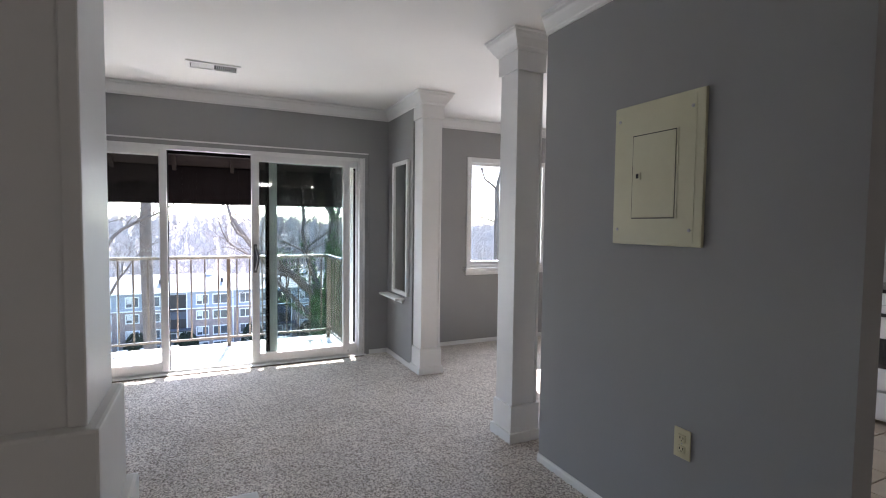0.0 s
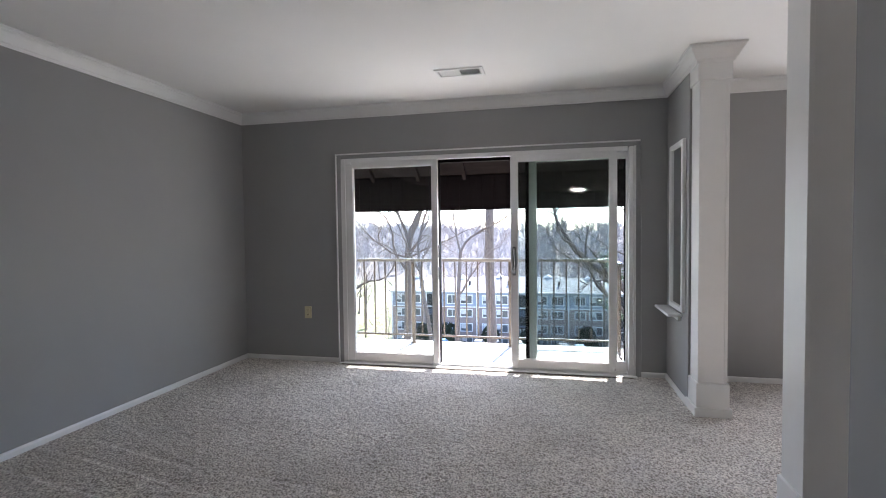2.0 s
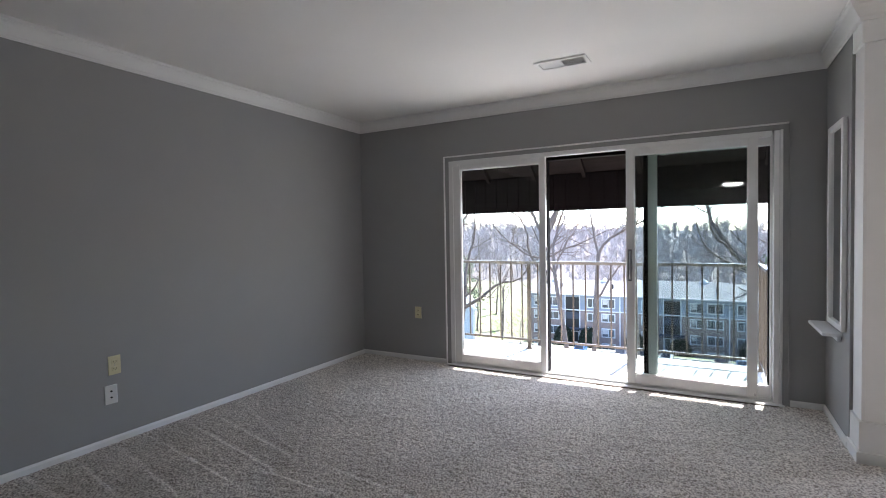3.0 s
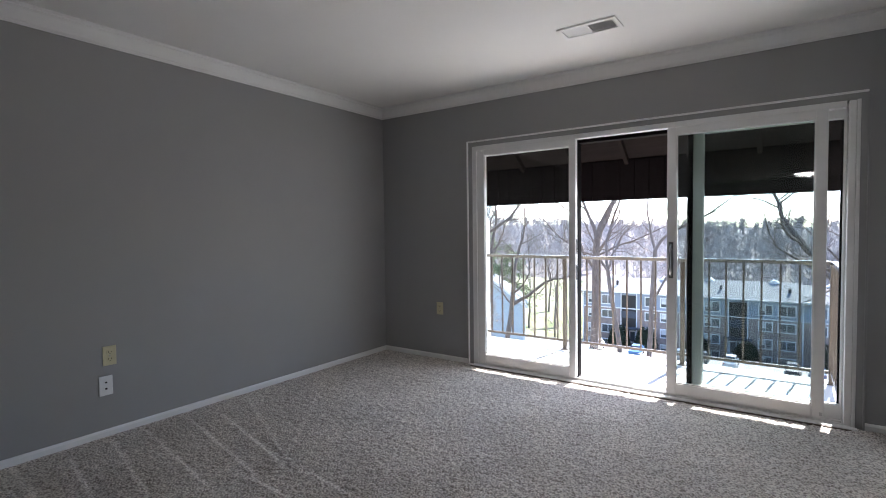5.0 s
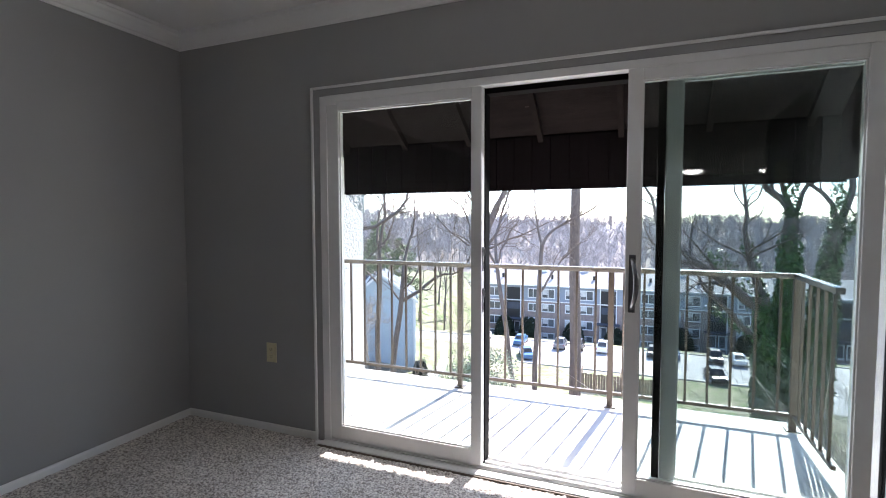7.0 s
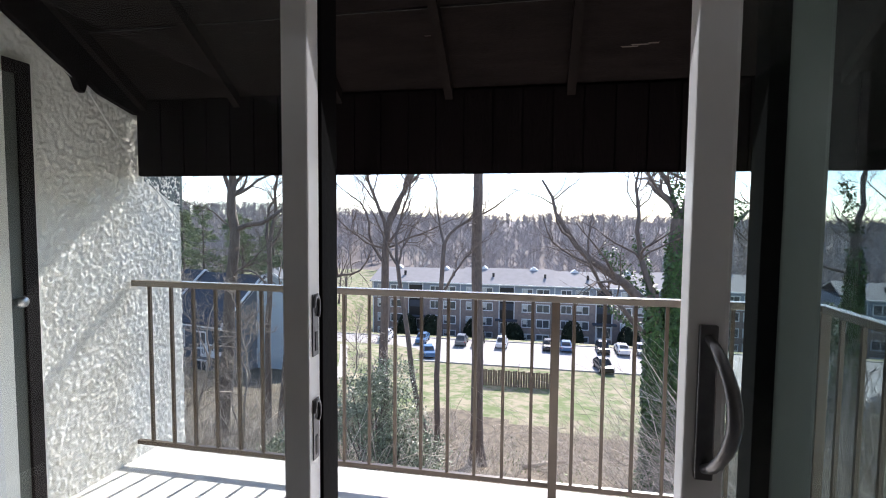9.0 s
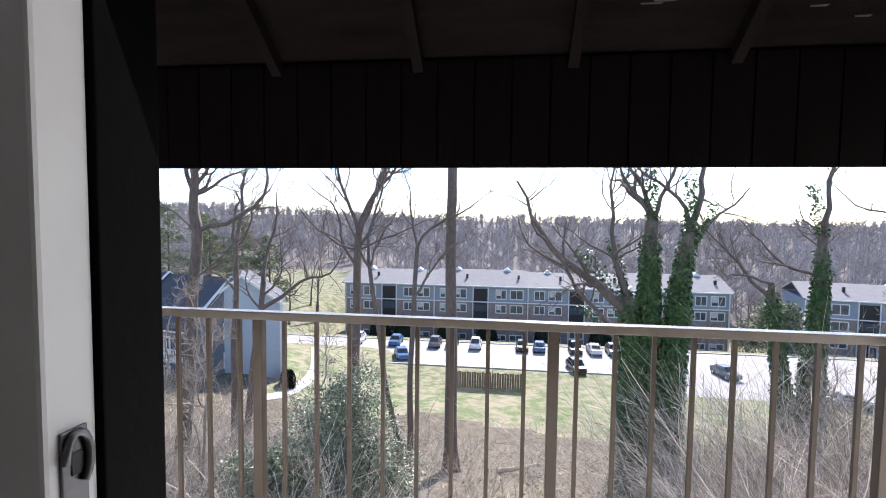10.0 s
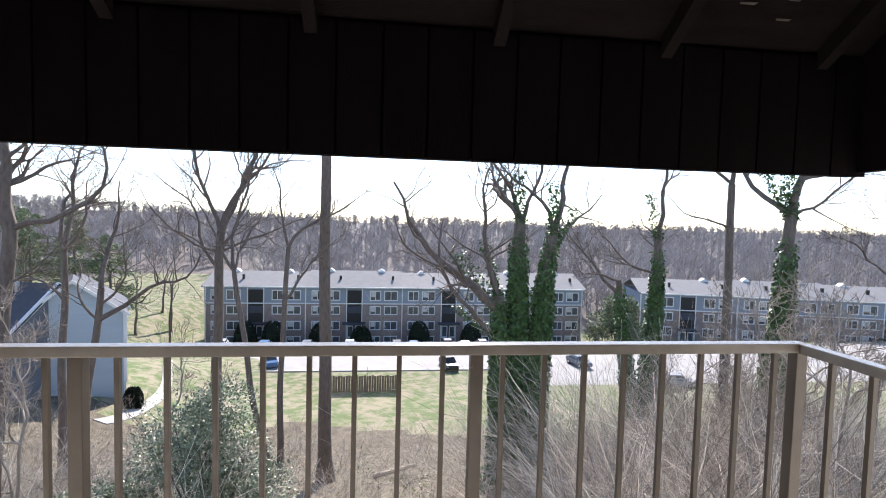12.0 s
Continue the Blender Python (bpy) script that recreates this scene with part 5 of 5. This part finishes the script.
def brush():
    """Tangle of arching dry stems on the slope."""
    rng = random.Random(77)
    b = Buf()
    for n in range(3050):
        y = 4.5 + 41 * rng.random() ** 1.15
        x = 2 + (y * 1.05 + 6) * rng.uniform(-1.05, 1.15)
        if n > 1950:
            y = rng.uniform(8, 24)
            x = rng.choice((-1, 1, 1)) * rng.uniform(0.32, 1.1) * y + 3
        if y > 42 + 3 * noise.noise((x * 0.1, 0, 0)) - 5 * smooth(10, 25, x) and rng.random() < 0.8:
            continue
        z = ground_z(x, y)
        size = rng.uniform(0.7, 1.5) * (1.35 if x > 6 else 1.0) * ((2.1 if x > 6 else 1.7) if n > 1950 else 1.0)
        for _ in range(rng.randint(5, 9)):
            p = Vector((x + rng.uniform(-.5, .5), y + rng.uniform(-.5, .5), z))
            a = rng.uniform(0, math.tau)
            d = Vector((math.cos(a) * 0.5, math.sin(a) * 0.5, rng.uniform(0.7, 1.3))).normalized()
            ln = size * rng.uniform(0.8, 2.0)
            pts = [p]
            for k in range(4):
                d = (d + rvec(rng) * 0.2 + Vector((0, 0, -0.16))).normalized()
                pts.append(pts[-1] + d * ln / 4)
            r = rng.uniform(0.005, 0.010) if rng.random() < 0.9 else rng.uniform(0.011, 0.018)
            b.tube(pts, [r, r * .9, r * .75, r * .6, r * .35], 3)
            for _ in range(2):
                k = rng.randint(1, 3)
                e = (d + rvec(rng) * 0.9).normalized()
                b.tube([pts[k], pts[k] + e * ln * 0.22, pts[k] + (e + rvec(rng) * .3) * ln * 0.4], [r * .6, r * .5, r * .3], 3)
    return tagged(new("brush", b.mesh("brush", M_TWIG)), "tangled dry winter brush over the slope", "brush", "", "stuff")


brush()


def undergrowth():
    """Low green leaves of creepers and honeysuckle in patches over the slope."""
    rng = random.Random(31)
    b = Buf()
    for _ in range(900):
        y = 6 + 36 * rng.random() ** 1.1
        x = 2 + (y * 1.0 + 6) * rng.uniform(-1.05, 1.1)
        if noise.noise((x * 0.16, y * 0.16, 9)) < (-0.08 if x < -3 else 0.16):
            continue
        z = ground_z(x, y)
        for _ in range(34):
            p = Vector((x + rng.gauss(0, 0.6), y + rng.gauss(0, 0.6), z + abs(rng.gauss(0.1, 0.55))))
            b.leaf(p, rvec(rng).normalized(), (Vector((0, 0, 1)) + rvec(rng) * 0.8).normalized(), rng.uniform(0.07, 0.15), rng.uniform(0.05, 0.10))
    return tagged(new("undergrowth", b.mesh("undergrowth", M_GREENS)), "low green creepers among the dry brush", "undergrowth", "", "stuff")


undergrowth()


def fallen_log(x, y, a, ln, r):
    b = Buf()
    d = Vector((math.cos(a), math.sin(a), 0.05))
    p = Vector((x, y, ground_z(x, y) + r * 0.8))
    b.tube([p + d * ln * i / 6 + Vector((0, 0, 0.05 * (i % 2))) for i in range(7)], [r * (1 - 0.06 * i) for i in range(7)], 9)
    return tagged(new("fallen_log", b.mesh("fallen_log", M_TWIG, True)), "pale fallen log lying in the brush", "log", "fallen logs")


fallen_log(1.9, 27.0, 0.35, 2.6, 0.16)
fallen_log(-8.2, 13.0, 2.9, 2.4, 0.2)


def leafy_shrub(name, x, y, rx, h, count, material, label, seed, leaf=0.12):
    """Shrub of stems and many single leaves in uneven clumps."""
    rng = random.Random(seed)
    z = ground_z(x, y)
    t = thing(name, (x, y, z), label, "shrub")
    st, lv = Buf(), Buf()
    clumps = []
    for _ in range(46):
        a, q = rng.uniform(0, math.tau), math.sqrt(rng.random())
        hz = h * rng.uniform(0.15, 1.0)
        w = rx * (1.0 - 0.55 * (hz / h) ** 2)
        c = Vector((math.cos(a) * q * w, math.sin(a) * q * w, hz))
        clumps.append((c, rng.uniform(0.25, 0.5) * rx * 0.75))
        st.tube([Vector((0, 0, 0)), c * 0.5 + rvec(rng) * 0.2, c], [0.05, 0.03, 0.012], 4)
    for _ in range(count):
        c, w = clumps[rng.randrange(len(clumps))]
        o = rvec(rng)
        o = o.normalized() * w * rng.uniform(0.5, 1.05)
        d = (o.normalized() + rvec(rng) * 0.8).normalized()
        lv.leaf(c + o, d, (Vector((0, 0, 1)) + rvec(rng) * 0.7).normalized(), leaf * rng.uniform(0.7, 1.4), leaf * 0.6)
    for nm, b, m in (("branchwork", st, M_BARK), ("foliage", lv, material)):
        o = new(nm, b.mesh(nm, m))
        o.parent = t
    return t


leafy_shrub("evergreen_shrub", -2.5, 14.0, 2.3, 4.6, 26000, M_HOLLY, "large loose evergreen shrub on the slope", 5, 0.085)
leafy_shrub("evergreen_shrub", -4.6, 12.5, 1.4, 2.6, 11000, M_HOLLY, "low evergreen shrub beside the slope brush", 6, 0.085)
leafy_shrub("evergreen_tree", 47.5, 90.0, 5.2, 8.6, 9000, M_NEEDLE, "grey green evergreen between the apartment blocks", 8, 0.5)


def yew(x, y, h, r, seed):
    rng = random.Random(seed)
    t = thing("clipped_yew", (x, y, ground_z(x, y)), "dark conical clipped yew by the apartment wall", "shrub", "clipped yews")
    b = Buf()
    for _ in range(1500):
        s = rng.random()
        w = r * math.sqrt(max(0.0, 1 - (s * 1.02 - 0.1) ** 2 / 0.9)) * rng.uniform(0.9, 1.06)
        a = rng.uniform(0, math.tau)
        o = Vector((math.cos(a), math.sin(a), 0.3))
        b.leaf(Vector((o.x * w, o.y * w, s * h)), (o + rvec(rng) * 0.7).normalized(), rvec(rng).normalized(), 0.4, 0.25)
    b.tube([Vector((0, 0, 0)), Vector((0, 0, h * 0.5)), Vector((0, 0, h * 0.93))], [r * 0.85, r * 0.85, r * 0.15], 10)
    o = new("foliage", b.mesh("foliage", M_HEDGE))
    o.parent = t


for i, x in enumerate((-18.6, -9.7, -1.8, 9.7, 20.2, 29.4, -23.7)):
    yew(x, 97.2, 5.0 - 0.5 * (i % 3), 1.95, 50 + i)
yew(-19.6, 46.0, 1.5, 0.5, 60)


def conifer(x, y, h, r, seed):
    rng = random.Random(seed)
    z = ground_z(x, y)
    t = thing("pine_tree", (x, y, z), "green pine standing among bare woods", "tree", "pines")
    tr, nd = Buf(), Buf()
    tr.tube([Vector((0, 0, 0)), Vector((0.1, 0, h * 0.5)), Vector((0, 0, h))], [0.28, 0.2, 0.04], 8)
    for _ in range(90):
        s = rng.uniform(0.28, 1.0)
        a = rng.uniform(0, math.tau)
        ln = r * (1.1 - s) * rng.uniform(0.7, 1.2) + 0.4
        o = Vector((math.cos(a), math.sin(a), -0.08))
        p = Vector((0, 0, s * h))
        tr.tube([p, p + o * ln], [0.05, 0.015], 3)
        for _ in range(34):
            q = p + o * ln * rng.uniform(0.25, 1.05) + rvec(rng) * 0.35
            nd.leaf(q, (o + rvec(rng) * 0.8).normalized(), rvec(rng).normalized(), rng.uniform(0.4, 0.8), 0.22)
    for nm, b, m in (("trunk", tr, M_BARK), ("crown", nd, M_NEEDLE)):
        o = new(nm, b.mesh(nm, m))
        o.parent = t


for i, (x, y, h) in enumerate(((-61, 84, 22), (-57, 88, 21), (-52, 83, 20), (-48, 87, 20), (-45, 82, 18), (-42, 86, 17), (-67, 86, 21), (-72, 92, 22))):
    conifer(x, y, h, 6.0, 90 + i)


def woods():
    """Far bare trees covering the hillside, in bark paled for haze."""
    rng = random.Random(5)
    b = Buf()
    for _ in range(5300):
        y = 118 + 315 * rng.random() ** 1.25
        x = 20 + (y * 1.25 + 40) * rng.uniform(-1, 1)
        if -95 < x < -32 and y < 168:
            continue
        z = ground_z(x, y)
        h = rng.uniform(8, 13)
        lean = Vector((rng.uniform(-.8, .8), 0, 0))
        p = Vector((x, y, z - 0.3))
        r = 0.06 + 0.0004 * y
        b.tube([p, p + Vector((0, 0, h * 0.5)) + lean * 0.5, p + Vector((0, 0, h * 0.9)) + lean], [r * 1.1, r * 0.8, 0.04], 3)
        for _ in range(22):
            s = rng.uniform(0.3, 0.85)
            q = p + Vector((0, 0, h * s)) + lean * s
            a = rng.uniform(0, math.tau)
            d = Vector((math.cos(a) * 0.7, math.sin(a) * 0.5, rng.uniform(0.35, 1.0))).normalized()
            ln = h * 0.26 * (1.3 - abs(s - 0.7)) * rng.uniform(0.6, 1.3)
            w = Vector((-d.z, 0, d.x)).normalized() * (0.022 + 0.0003 * y)
            k = len(b.v)
            mid = q + d * ln * 0.5 + rvec(rng) * 0.2
            b.v += [q + w, q - w, mid - w * 0.8, mid + w * 0.8, q + d * ln]
            b.f += [(k, k + 1, k + 2, k + 3), (k + 3, k + 2, k + 4)]
            e = (d + rvec(rng) * 0.8).normalized()
            k = len(b.v)
            b.v += [mid + w * 0.7, mid - w * 0.7, mid + e * ln * 0.6]
            b.f.append((k, k + 1, k + 2))
    return tagged(new("far_woods", b.mesh("far_woods", M_WOODS)), "grey bare winter woods on the far hills, paled for haze", "woods", "", "stuff")


woods()

# ---- kitchen floor tiles ----
kf = bpy.data.objects["kitchen_floor"]
tile_me = bpy.data.meshes.new("tile")
tb = boxes((-0.148, 0.148, -0.148, 0.148, 0.0, 0.006), bevel=0.002)
tb.to_mesh(tile_me)
tb.free()
tile_me.materials.append(M_TILE)
for i in range(10):
    for j in range(9):
        o = new("tile", tile_me)
        o.parent = kf
        o.location = (4.22 + 0.304 * i, -2.99 - 0.304 * j, 0.004)
